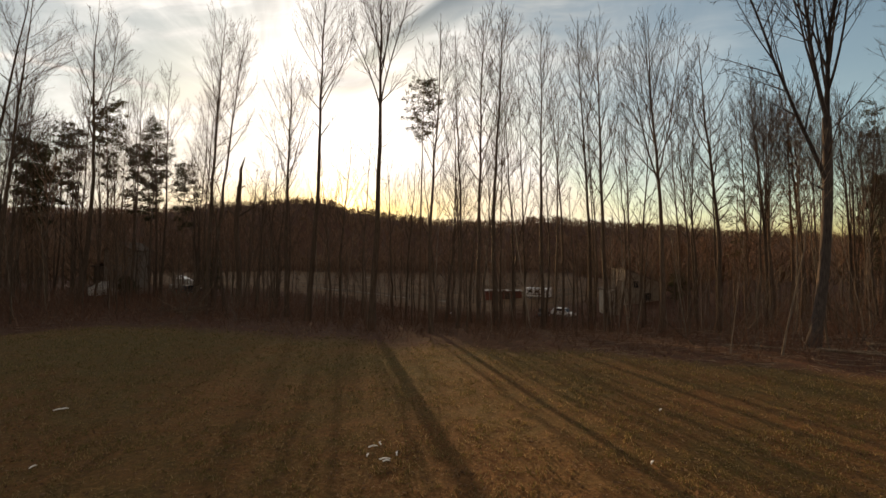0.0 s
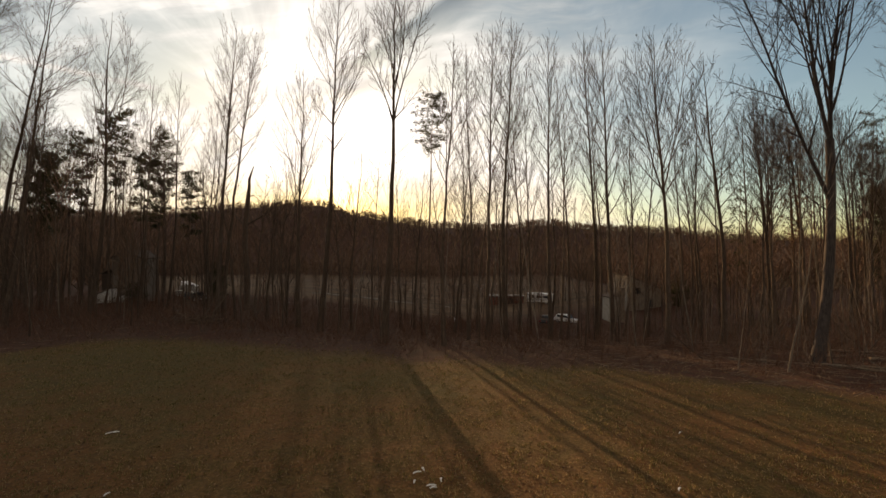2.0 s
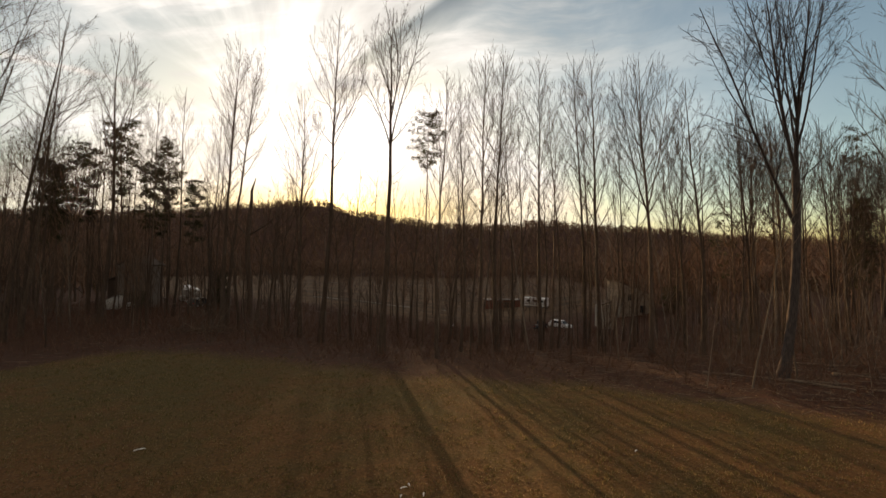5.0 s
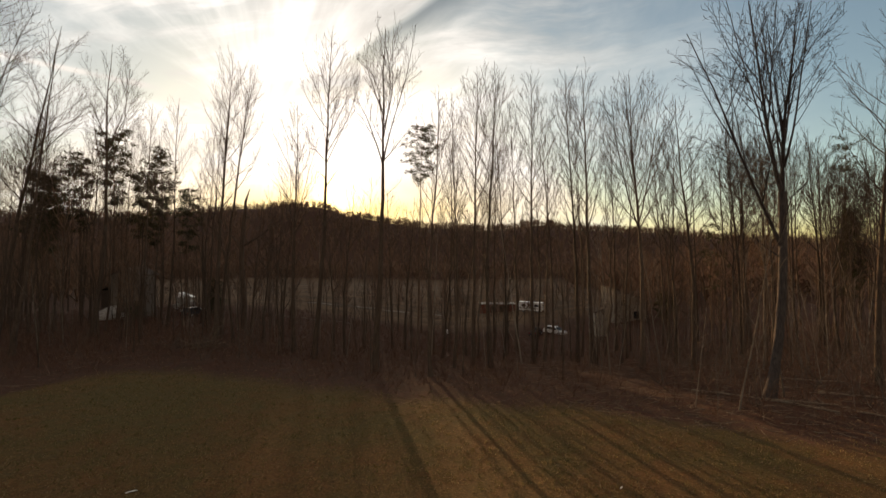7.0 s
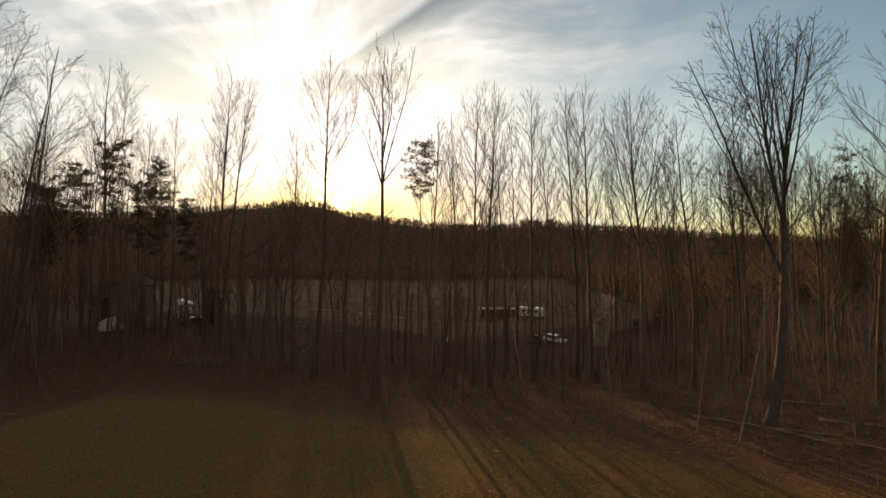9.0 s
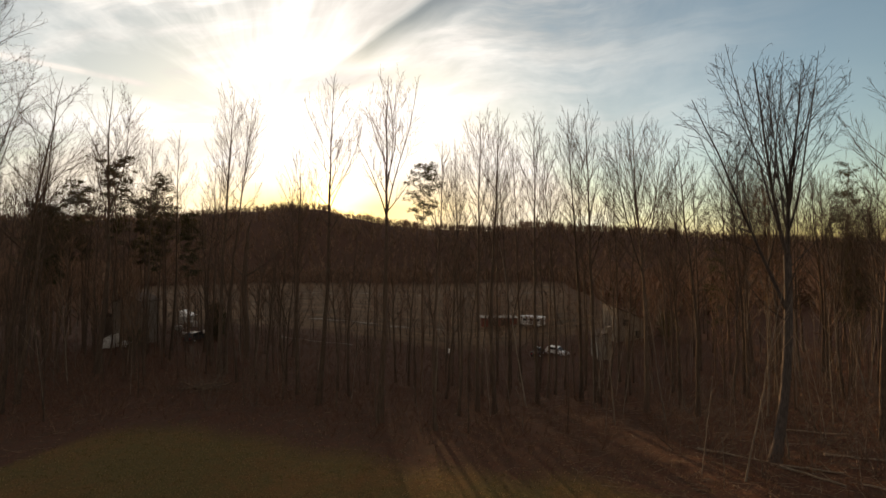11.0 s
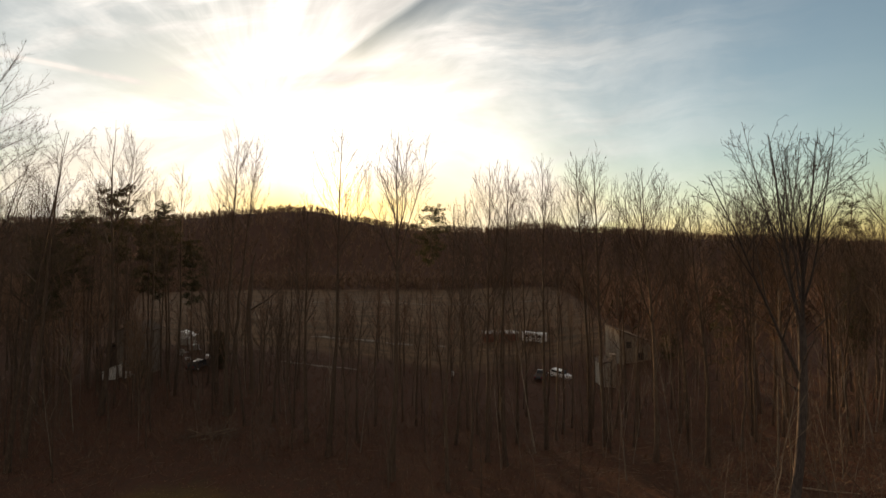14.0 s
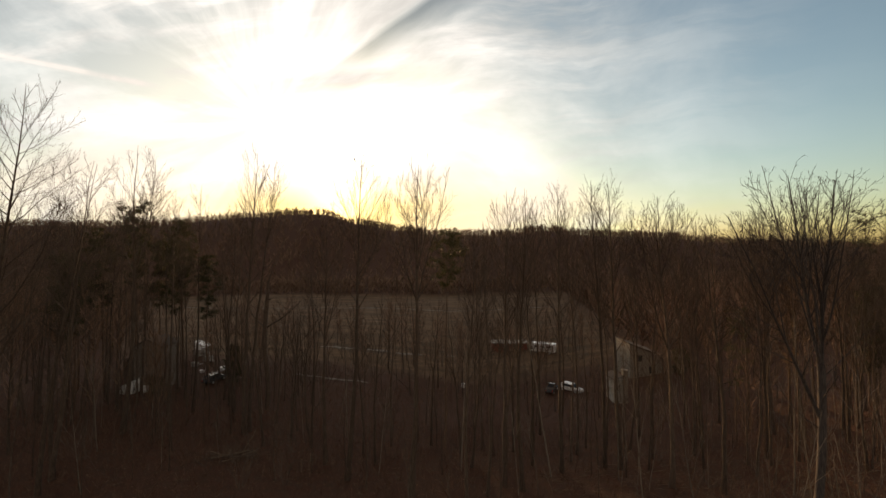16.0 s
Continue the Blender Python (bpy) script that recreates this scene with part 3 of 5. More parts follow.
def spreading_tree(x, y, top):
    """The great tree at the lawn's edge: a bowed trunk that opens like a vase into steep stems, with one low outward limb."""
    rng = random.Random(7)
    z0 = ground(x, y)
    fork = 13.6 - z0
    n = 10
    line = [Vector((1.15 * math.sin(math.pi * 0.62 * (i / n) ** 0.8), 0, -0.5 + (fork + 0.5) * i / n)) for i in range(n + 1)]
    rad = [0.31 - 0.007 * i for i in range(n + 1)]
    rad[0], rad[1] = 0.50, 0.37
    V, F = [], []
    tube(V, F, line, rad, 12)
    trunk = (V, F)

    def inside(p, slack):
        g = (p.z + z0 - 8.0) / (top - 8.0)
        if g >= slack:
            return False
        side = 8.4 if p.x < 1 else 4.5
        return math.hypot(p.x - 1.0, p.y) < side * slack * min(1.0, 0.25 + 1.15 * g)

    limbs = []

    def stem(q, az, ang, length, r, rise, fine=4):
        d = Vector((math.sin(radians(ang)) * math.cos(radians(az)), math.sin(radians(ang)) * math.sin(radians(az)), math.cos(radians(ang))))
        V, F = [], []
        grown = shoot(rng, V, F, q, d, length, r, 0, fine, (0.75, 1.35, 2.3, 3.4), rise, 0.055, inside, (20, 46))
        limbs.append((V, F))
        return grown

    def on_trunk(z):
        f = clamp((z - z0 + 0.5) / (fork + 0.5)) * n
        i = min(int(f), n - 1)
        return line[i].lerp(line[i + 1], f - i)

    # the low limb that leans away, then two leaders that divide again and again
    outer = stem(on_trunk(9.4), 182, 21, 19.0, 0.15, -0.010)
    left = stem(on_trunk(13.6), 178, 15, 14.0, 0.15, 0.002)
    right = stem(on_trunk(13.6), 10, 4, 13.6, 0.17, 0.004)
    for parent, k, az, ang, length in ((outer, 3, 80, 16, 10.0), (outer, 4, 185, 40, 7.5), (outer, 5, 300, 24, 7.5), (left, 1, 195, 27, 14.0), (left, 2, 100, 12, 12.0), (left, 3, 250, 18, 10.5), (left, 4, 165, 30, 8.5), (left, 4, 20, 12, 8.5),
                                       (right, 1, 160, 10, 13.5), (right, 1, 280, 18, 12.5), (right, 2, 15, 12, 11.5), (right, 2, 100, 17, 11.0), (right, 3, 345, 17, 9.0), (right, 4, 60, 22, 7.5), (right, 3, 190, 14, 9.5)):
        k = min(k, len(parent[0]) - 2)
        stem(parent[0][k], az, ang, length, parent[1][k] * 0.64, 0.022)
    for z, az, ang, length in ((8.8, 168, 60, 4.5), (11.6, 20, 62, 4.5), (11.0, 240, 55, 5.0), (12.6, 350, 46, 6.5)):
        stem(on_trunk(z), az, ang, length, 0.05, 0.05, 3)
    return plant("spreading_tree", x, y, "large spreading bare tree with a dark trunk beside the lawn", trunk, limbs, OAK_BARK)


spreading_tree(23.4, 26.6, 28.0)


# ---------------------------------------------------------------- pines and cedars
def needle_pad(rng, V, F, c, size, n, flat=0.7):
    """A flattish spray of needles round c."""
    for _ in range(n):
        d = Vector((rng.gauss(0, 1), rng.gauss(0, 1), rng.gauss(0.35, 0.6))).normalized()
        o = c + Vector((rng.gauss(0, 1), rng.gauss(0, 1), rng.gauss(0, flat))) * size * 0.36
        s = d.cross(Vector((rng.gauss(0, 1), rng.gauss(0, 1), rng.gauss(0, 1)))).normalized() * size * 0.085
        k = len(V)
        V += [o - s, o + s, o + d * size * rng.uniform(0.45, 0.85)]
        F.append((k, k + 1, k + 2))


def pine(x, y, top, crown_from, wide, r=0.2, label="tall pine with dark needle clumps high on its stem", tier=1.1, boughs=4, lean=0.0, pads=11, size=0.62, name="pine_tree", droop=0.0, full=0.35, gaps=0.22, leaf=None, dense=20):
    """An evergreen with its boughs in tiers; full: the share of the crown's height at which it is widest."""
    seed[0] += 1
    rng = random.Random(seed[0])
    height = top - ground(x, y)
    line = trunk_line(rng, height, lean, 0.8)
    n = len(line) - 1
    rad = [max(0.03, r * (1 - 0.9 * i / n)) for i in range(n + 1)]
    t = thing(name, pose(x, y, ground(x, y)), label, "tree", "evergreens in the wood")
    V, F = [], []
    tube(V, F, line, rad, 9)
    part("trunk", mesh_of("trunk", V, F, PINE_BARK, True), PINE_BARK, t)
    V, F, NV, NF = [], [], [], []
    span = (1 - crown_from) * height
    tiers = max(4, int(span / tier))
    for k in range(tiers):
        for j in range(boughs + (k > tiers * 0.6)):
            if rng.random() < gaps * (1.2 - k / tiers):
                continue
            g = (k + rng.uniform(-0.55, 0.55)) / tiers
            f = clamp(crown_from + (1 - crown_from) * g, 0.02, 0.985)
            i = min(int(f * n), n - 1)
            p = line[i].lerp(line[i + 1], f * n - i)
            az = k * 1.1 + j * 6.283 / boughs + rng.uniform(-0.5, 0.5)
            grow = 0.45 + 0.55 * g / full if g < full else math.sqrt(max(0.05, 1 - ((g - full) / (1.06 - full)) ** 2))
            length = wide * rng.uniform(0.6, 1.1) * grow
            d = Vector((math.cos(az), math.sin(az), rng.uniform(-0.05, 0.25) + 0.7 * max(0.0, g - 0.6) - droop))
            pts = [p]
            for _ in range(4):
                d = (d + Vector((rng.uniform(-0.2, 0.2), rng.uniform(-0.2, 0.2), rng.uniform(-0.04, 0.20)))).normalized()
                pts.append(pts[-1] + d * length / 4)
            tube(V, F, pts, [max(0.012, rad[i] * 0.35 * (1 - 0.2 * m)) for m in range(5)], 4)
            for _ in range(max(3, int(pads * (0.5 + 0.5 * length / wide)))):
                w_ = rng.uniform(0.0, 1.0) ** 0.75
                q = pts[1].lerp(pts[3], w_ * 1.4) if w_ < 0.7 else pts[3].lerp(pts[4], (w_ - 0.7) * 3.3)
                q = q + Vector((rng.gauss(0, 1), rng.gauss(0, 1), rng.gauss(0.15, 0.6))) * (0.16 + length * 0.10)
                needle_pad(rng, NV, NF, q, size * rng.uniform(0.7, 1.15), dense)
    part("bough", mesh_of("bough", V, F, PINE_BARK), PINE_BARK, t)
    part("foliage", mesh_of("foliage", NV, NF, leaf or NEEDLES), NEEDLES, t, "clumps of dry brown leaves" if leaf else "dark green needle clumps")
    return t


pine(-2.7, 47.5, 24.2, 0.77, 2.6, 0.17, lean=0.5, tier=0.85, boughs=5, pads=10, size=0.46, gaps=0.12, dense=18, full=0.35, label="lone pine with a small open crown against the sunset")
pine(-57.6, 72.0, 30.6, 0.56, 3.3, 0.25, gaps=0.25, full=0.7)
pine(-60.2, 62.0, 21.9, 0.50, 3.2, 0.22, gaps=0.12, full=0.3, pads=11)
pine(-61.8, 70.0, 26.0, 0.55, 2.8, 0.20, gaps=0.3, full=0.6)
pine(-50.6, 74.0, 27.3, 0.54, 3.0, 0.21, gaps=0.25, full=0.6)
pine(-53.2, 76.0, 23.0, 0.54, 2.7, 0.18, gaps=0.3, full=0.5)
pine(-48.2, 78.0, 21.0, 0.52, 3.0, 0.2, gaps=0.3, full=0.4)
pine(-68.0, 72.0, 22.0, 0.52, 3.2, 0.2, gaps=0.3)
pine(-56.0, 76.0, 24.0, 0.56, 2.8, 0.2, gaps=0.35)
pine(-64.6, 66.0, 18.5, 0.50, 3.0, 0.2, gaps=0.15)
pine(63.6, 62.0, 27.6, 0.48, 2.2, 0.2, lean=1.0, tier=1.5, boughs=3, pads=7, gaps=0.35, full=0.75, size=0.55, label="slender pine with sparse tiered branches")
CEDAR = "dense dark cedar of rounded conical shape among bare trees"
pine(63.0, 60.0, 16.0, 0.30, 2.7, 0.18, tier=0.6, boughs=7, name="cedar_tree", label=CEDAR, size=0.4, gaps=0.0, full=0.25)
pine(40.0, 48.0, 21.5, 0.40, 2.5, 0.16, tier=0.8, boughs=5, name="beech_tree", label="slender beech that keeps its dry brown leaves", size=0.36, full=0.5, gaps=0.1, leaf=LEAVES, pads=7, dense=10)
pine(35.2, 50.0, 14.5, 0.45, 1.9, 0.13, tier=1.0, boughs=3, pads=5, name="cedar_tree", label="small sparse evergreen beside a tall bare stem", size=0.4, gaps=0.3, full=0.4)

# the broken snag
rng = random.Random(5)
snag = thing("dead_snag", pose(-30.3, 62.0, ground(-30.3, 62.0)), "dead broken tree stem with a splintered top", "tree")
V, F = [], []
line = [Vector((0.25 * math.sin(i * 0.9), 0, -0.5 + i * 2.2)) for i in range(9)]
tube(V, F, line, [0.42 - 0.014 * i for i in range(9)], 8)
part("trunk", mesh_of("trunk", V, F, BARK, True), BARK, snag)
V, F = [], []
tube(V, F, [line[8], line[8] + Vector((0.15, 0, 1.2)), line[8] + Vector((0.1, 0.1, 2.6)), line[8] + Vector((0.75, 0.1, 4.6))], [0.30, 0.24, 0.20, 0.04], 6)
part("splinter", mesh_of("splinter", V, F, BARK), BARK, snag)
for az, first_z, long in ((Vector((-0.85, 0, 0.40)), 6, 9.5), (Vector((0.8, 0.1, 0.30)), 6, 7.5), (Vector((0.9, 0.1, 0.1)), 8, 1.0)):
    V, F = [], []
    shoot(rng, V, F, line[first_z], az.normalized(), long, 0.17, 1, 3, (1.2, 1.0, 1.6), 0.09, 0.25)
    part("limb", mesh_of("limb", V, F, BARK), BARK, snag)


# ---------------------------------------------------------------- the wood behind: repeats of a few trees
SLIM = "slim leafless woodland tree with grey-brown bark"


def template(k, height, r, label=SLIM, bark=None, name="woodland_tree", group="woodland trees", **kw):
    trunk, limbs = bare_tree(900 + k, height, r, **kw)
    return plant(name, 0, 0, label, trunk, limbs, bark or BARK, group, join=True)


def distant_template(k, height, r):
    """A tree for the woods beyond: a stem, limbs and a haze of fine twigs as slivers."""
    rng = random.Random(700 + k)
    line = trunk_line(rng, height * 0.9, rng.uniform(-1, 1), 1.0, 8)
    V, F = [], []
    tube(V, F, line, [r * (1 - 0.11 * i) for i in range(9)], 5)
    t = thing("backwood_tree", Matrix(), "bare brown tree in the denser woods beyond", "tree", "woods beyond the belt")
    part("trunk", mesh_of("trunk", V, F, BARK, True), BARK, t)
    V, F = [], []
    for j in range(24):
        f = 0.25 + 0.73 * (j + rng.random()) / 24
        i = min(int(f * 8), 7)
        p = line[i].lerp(line[i + 1], f * 8 - i)
        a, ang = j * 2.4, radians(rng.uniform(22, 50) * (1.15 - 0.5 * f))
        d = Vector((math.sin(ang) * math.cos(a), math.sin(ang) * math.sin(a), math.cos(ang)))
        ln = height * rng.uniform(0.10, 0.20)
        q, e = p + d * ln * 0.5, p + d * ln + UP * ln * 0.18
        tube(V, F, [p, q, e], [r * 0.3, r * 0.16, 0.012], 3)
        for _ in range(12):
            g = rng.uniform(0.25, 1.0)
            o = p.lerp(e, g)
            w_ = bent(d, radians(rng.uniform(15, 60)), rng.uniform(0, 6.283)) + UP * 0.35
            s = w_.cross(Vector((rng.gauss(0, 1), rng.gauss(0, 1), rng.gauss(0, 1)))).normalized() * 0.026
            n = len(V)
            V += [o - s, o + s, o + w_ * rng.uniform(0.8, 2.2)]
            F.append((n, n + 1, n + 2))
    part("crown", mesh_of("crown", V, F, FAR_WOOD), FAR_WOOD, t)
    return t


def spread_spots(rng, n, x0, x1, y0, y1, keep, gap):
    out = []
    for _ in range(n * 30):
        if len(out) >= n:
            break
        x, y = rng.uniform(x0, x1), rng.uniform(y0, y1)
        if keep(x, y) and all((x - a) ** 2 + (y - b) ** 2 > gap * gap for a, b in out):
            out.append((x, y))
    return out


def clear(x, y):
    """In the wood, and not on the house plots or the yards."""
    if y < lawn_edge(x) + 2.5:
        return False
    for a, b, r in ((-56, 74, 7), (33, 75, 7), (23, 85, 6), (28, 120, 8), (16, 122, 6), (-58, 97, 7), (-46, 76, 4)):
        if (x - a) ** 2 + (y - b) ** 2 < r * r:
            return False
    return True


def scatter(models, spots, rng, low, high, tip=2.0):
    """One of the models at each spot; the models themselves take the first ones."""
    for k, (x, y) in enumerate(spots):
        s = rng.uniform(low, high)
        m = pose(x, y, ground(x, y) - 0.1, rng.uniform(-tip, tip), rng.uniform(-tip, tip), rng.uniform(0, 360)) @ Matrix.Diagonal((s, s, s, 1))
        if k < len(models):
            models[k].matrix_world = m
        else:
            copy_thing(models[k % len(models)], m)


def open_view(x, y):
    """The gap in the woods through which the meadow shows."""
    return y > 84 and -14 - 0.66 * y < x < 24 + 0.22 * y


rng = random.Random(11)
slim = [template(k, h, r, first=f, wide=2.3, limbs=n, last=3, rate=(1.1, 1.3, 2.2), low=4) for k, (h, r, f, n) in enumerate(((24, 0.17, 0.45, 13), (21, 0.14, 0.40, 13), (26, 0.19, 0.5, 13), (18, 0.12, 0.35, 12), (22, 0.16, 0.42, 14)))]
scatter(slim, spread_spots(rng, 68, -58, 62, 26, 84, lambda x, y: clear(x, y) and y > lawn_edge(x) + 6 - 4 * (x > 20), 2.6), rng, 0.40, 0.86)

sapling = [template(40 + k, h, r, "thin upright sapling with pale bark", PALE_BARK, "sapling", "saplings", first=0.45, wide=1.1, limbs=n, last=2, rate=(1.0, 1.5, 1.0), wob=1.2, lean=l, thin=0.011, up=0.16)
           for k, (h, r, n, l) in enumerate(((8.5, 0.046, 5, 0.9), (11, 0.056, 6, -1.1), (6.5, 0.038, 4, 1.2), (9.5, 0.050, 5, 0.3)))]
thick = lambda x, y: clear(x, y) and y > lawn_edge(x) + 2.0
scatter(sapling, spread_spots(rng, 140, 15, 66, 20, 62, thick, 1.4) + spread_spots(rng, 36, -58, 20, 28, 74, thick, 2.0), rng, 0.6, 1.3, 6.5)

low_tree = [template(60 + k, h, r, "small bare understorey tree with crooked spreading limbs", None, "understorey_tree", "understorey trees", first=0.22, wide=2.7, limbs=n, last=3, rate=(1.2, 1.3, 1.5), wob=1.4, lean=l, up=0.10, kink=0.13)
            for k, (h, r, n, l) in enumerate(((13, 0.11, 9, 0.9), (10, 0.09, 8, -0.8), (15, 0.13, 10, 0.5), (8, 0.07, 8, 0.4)))]
scatter(low_tree, spread_spots(rng, 72, -60, 60, 30, 88, lambda x, y: clear(x, y) and y > lawn_edge(x) + 5, 2.8), rng, 0.7, 1.2)

# a denser stretch of the understorey below the pines
for k, (x, y) in enumerate(spread_spots(rng, 34, -58, -23, 44, 74, clear, 1.8)):
    s = rng.uniform(0.6, 1.0)
    copy_thing(low_tree[k % 4], pose(x, y, ground(x, y) - 0.1, 0, 0, rng.uniform(0, 360)) @ Matrix.Diagonal((s, s, s, 1)))

for k, (x, y) in enumerate(spread_spots(rng, 8, 37, 60, 40, 62, clear, 3.0)):
    s = rng.uniform(0.75, 1.0)
    copy_thing(slim[k % 5], pose(x, y, ground(x, y) - 0.1, 0, 0, rng.uniform(0, 360)) @ Matrix.Diagonal((s, s, s, 1)))

# many-stemmed shrubs under the trees beside the lawn
def shrub_template(k, tall, stems):
    rng = random.Random(300 + k)
    t = thing("shrub", Matrix(), "bare brown shrub with many crooked arching stems", "shrub", "shrubs beside the lawn")
    for j in range(stems):
        az, ang = j * 2.4 + rng.uniform(-0.4, 0.4), radians(rng.uniform(10, 46))
        V, F = [], []
        shoot(rng, V, F, Vector((0.12 * math.cos(az), 0.12 * math.sin(az), -0.1)), Vector((math.sin(ang) * math.cos(az), math.sin(ang) * math.sin(az), math.cos(ang))), tall * rng.uniform(0.7, 1.15), 0.024, 1, 3, (1.0, 1.6, 2.2), 0.03, 0.22)
        part("stem", mesh_of("stem", V, F, SHRUB_BARK), SHRUB_BARK, t)
    return t


shrubs = [shrub_template(k, tall, stems) for k, (tall, stems) in enumerate(((4.2, 6), (3.2, 5), (5.0, 5), (2.6, 7)))]
scatter(shrubs, spread_spots(rng, 38, 19, 52, 20, 46, thick, 2.4) + spread_spots(rng, 12, -50, -16, 34, 50, thick, 3.0), rng, 0.7, 1.2)

# more stems before the two houses
front = spread_spots(rng, 32, -72, -40, 46, 70, clear, 1.6) + spread_spots(rng, 20, 22, 42, 54, 70, clear, 1.8)
for k, (x, y) in enumerate(front):
    s = rng.uniform(0.7, 1.2)
    copy_thing((low_tree + sapling + slim)[k % 13], pose(x, y, ground(x, y) - 0.1, 0, 0, rng.uniform(0, 360)) @ Matrix.Diagonal((s, s, s, 1)))

beyond = [distant_template(k, h, r) for k, (h, r) in enumerate(((20, 0.17), (17, 0.14), (23, 0.2), (15, 0.13), (19, 0.16)))]
spots = spread_spots(rng, 260, 32, 230, 44, 290, lambda x, y: clear(x, y) and not open_view(x, y) and x < 60 + 0.95 * y, 3.2)
spots += spread_spots(rng, 400, -260, -34, 46, 290, lambda x, y: clear(x, y) and not open_view(x, y) and x > -50 - 1.05 * y, 3.2)
spots += spread_spots(rng, 80, -62, 44, 80, 116, lambda x, y: clear(x, y), 3.4)
spots.sort(key=lambda s: s[1] + 0.3 * abs(s[0]))
scatter(beyond, spots[:290], rng, 0.65, 1.05)


def woods_beyond(spots):
    """The rest of the woods, past counting, in one mesh."""
    rng = random.Random(17)
    V, F = [], []
    for k, (x, y) in enumerate(spots):
        s = rng.uniform(0.65, 1.05)
        m = pose(x, y, ground(x, y) - 0.1, 0, 0, rng.uniform(0, 360)) @ Matrix.Diagonal((s, s, s, 1))
        for child in beyond[k % 5].children:
            n = len(V)
            V += [m @ v.co for v in child.data.vertices]
            F += [tuple(i + n for i in p.vertices) for p in child.data.polygons]
    tagged(new("woods_beyond", mesh_of("woods_beyond", V, F, FAR_WOOD)), "dense bare brown woods round the meadow", "woods", kind="stuff")


woods_beyond(spots[290:])


# far wood on the hill: too many to count, joined
def far_woods():
    rng = random.Random(21)
    V, F = [], []
    spots = [(rng.uniform(-760, 760), rng.uniform(296, 575)) for _ in range(7000)]
    spots += [(rng.uniform(-760, 760), rng.uniform(560, 585)) for _ in range(1500)]
    spots += [(rng.uniform(-420, 330), rng.uniform(288, 312)) for _ in range(1300)]
    spots += [(rng.uniform(-640, -230), rng.uniform(150, 300)) for _ in range(700)] + [(rng.uniform(210, 640), rng.uniform(150, 300)) for _ in range(900)]
    near = [(rng.uniform(46, 330), rng.uniform(100, 300)) for _ in range(3600)] + [(rng.uniform(-330, -70), rng.uniform(105, 300)) for _ in range(1700)]
    spots += [(x, y) for x, y in near if not open_view(x, y) and abs(x) < 60 + 1.0 * y and clear(x, y)]
    for x, y in spots:
        z = ground(x, y) - 0.5
        h = rng.uniform(7, 13) if y < 540 else rng.uniform(5, 11)
        wide = h * rng.uniform(0.16, 0.30)
        k = len(V)
        V += [Vector((x - 0.2, y, z)), Vector((x + 0.2, y, z)), Vector((x, y, z + h))]
        F.append((k, k + 1, k + 2))
        for _ in range(11):
            a = rng.uniform(0, 6.283)
            p = Vector((x, y, z + h * rng.uniform(0.02, 0.7)))
            q = p + Vector((math.cos(a) * wide, math.sin(a) * wide, h * rng.uniform(0.15, 0.36)))
            s = Vector((rng.uniform(0.10, 0.45), 0, rng.uniform(-0.2, 0.2)))
            k = len(V)
            V += [p - s * 0.5, p + s * 0.5, q + s * 0.6, q - s * 0.6]
            F.append((k, k + 1, k + 2, k + 3))
    tagged(new("far_woods", mesh_of("far_woods", V, F, FAR_WOOD)), "brown leafless woods that cover the far hill", "woods", kind="stuff")


far_woods()


# ---------------------------------------------------------------- houses, sheds and vehicles in the valley
def paint_look(colour, rough=0.6, grime=0.25, board=0.0):
    def build(n, s):
        p = n.add("ShaderNodeTexCoord").outputs["Object"]
        dirt = n.noise(p, 1.3, 5.0, 0.65)
        tone = n.mix(n.math("MULTIPLY", n.rng(dirt, 0.4, 0.75), grime), (*colour, 1), (colour[0] * 0.45, colour[1] * 0.42, colour[2] * 0.38, 1))
        n.put(s, "Base Color", tone), n.put(s, "Roughness", rough)
        bumped(n, s, n.noise(p, 30.0, 3.0), 0.15, 0.01)
    return build


SIDING = material("grey_siding", paint_look((0.21, 0.175, 0.150)))
WHITE = material("white_paint", paint_look((0.80, 0.80, 0.79), 0.4, 0.15))
OLD_WHITE = material("weathered_white_paint", paint_look((0.33, 0.31, 0.28), 0.7, 0.45))
CAR_WHITE = material("white_car_paint", paint_look((0.80, 0.80, 0.80), 0.25, 0.08), dull=False)
CAR_DARK = material("dark_car_paint", paint_look((0.05, 0.055, 0.065), 0.25, 0.1), dull=False)
TAN = material("tan_stucco", paint_look((0.27, 0.235, 0.195), 0.85, 0.5))
STONE = material("pale_stone", paint_look((0.30, 0.25, 0.20), 0.9, 0.6))
SHINGLE = material("brown_shingle", paint_look((0.11, 0.085, 0.07), 0.9, 0.5))
RED_WALL = material("dull_red_board", paint_look((0.20, 0.075, 0.055), 0.8, 0.4))
DARK_WALL = material("dark_brown_board", paint_look((0.075, 0.055, 0.045), 0.85, 0.4))
TIN = material("pale_tin_roof", paint_look((0.26, 0.22, 0.19), 0.5, 0.4))
RUBBER = material("tyre_rubber", paint_look((0.02, 0.02, 0.02), 0.8, 0.2))
STEEL = material("dull_steel", paint_look((0.45, 0.45, 0.46), 0.35, 0.2), dull=False)
GLASS = material("tinted_glass", paint_look((0.02, 0.024, 0.028), 0.06, 0.0), dull=False)
RED_LENS = material("red_lens", paint_look((0.35, 0.02, 0.02), 0.2, 0.0), dull=False)
CLEAR_LENS = material("clear_lens", paint_look((0.7, 0.7, 0.68), 0.15, 0.0), dull=False)
GRAVEL = material("pale_gravel", paint_look((0.21, 0.185, 0.155), 0.95, 0.5))


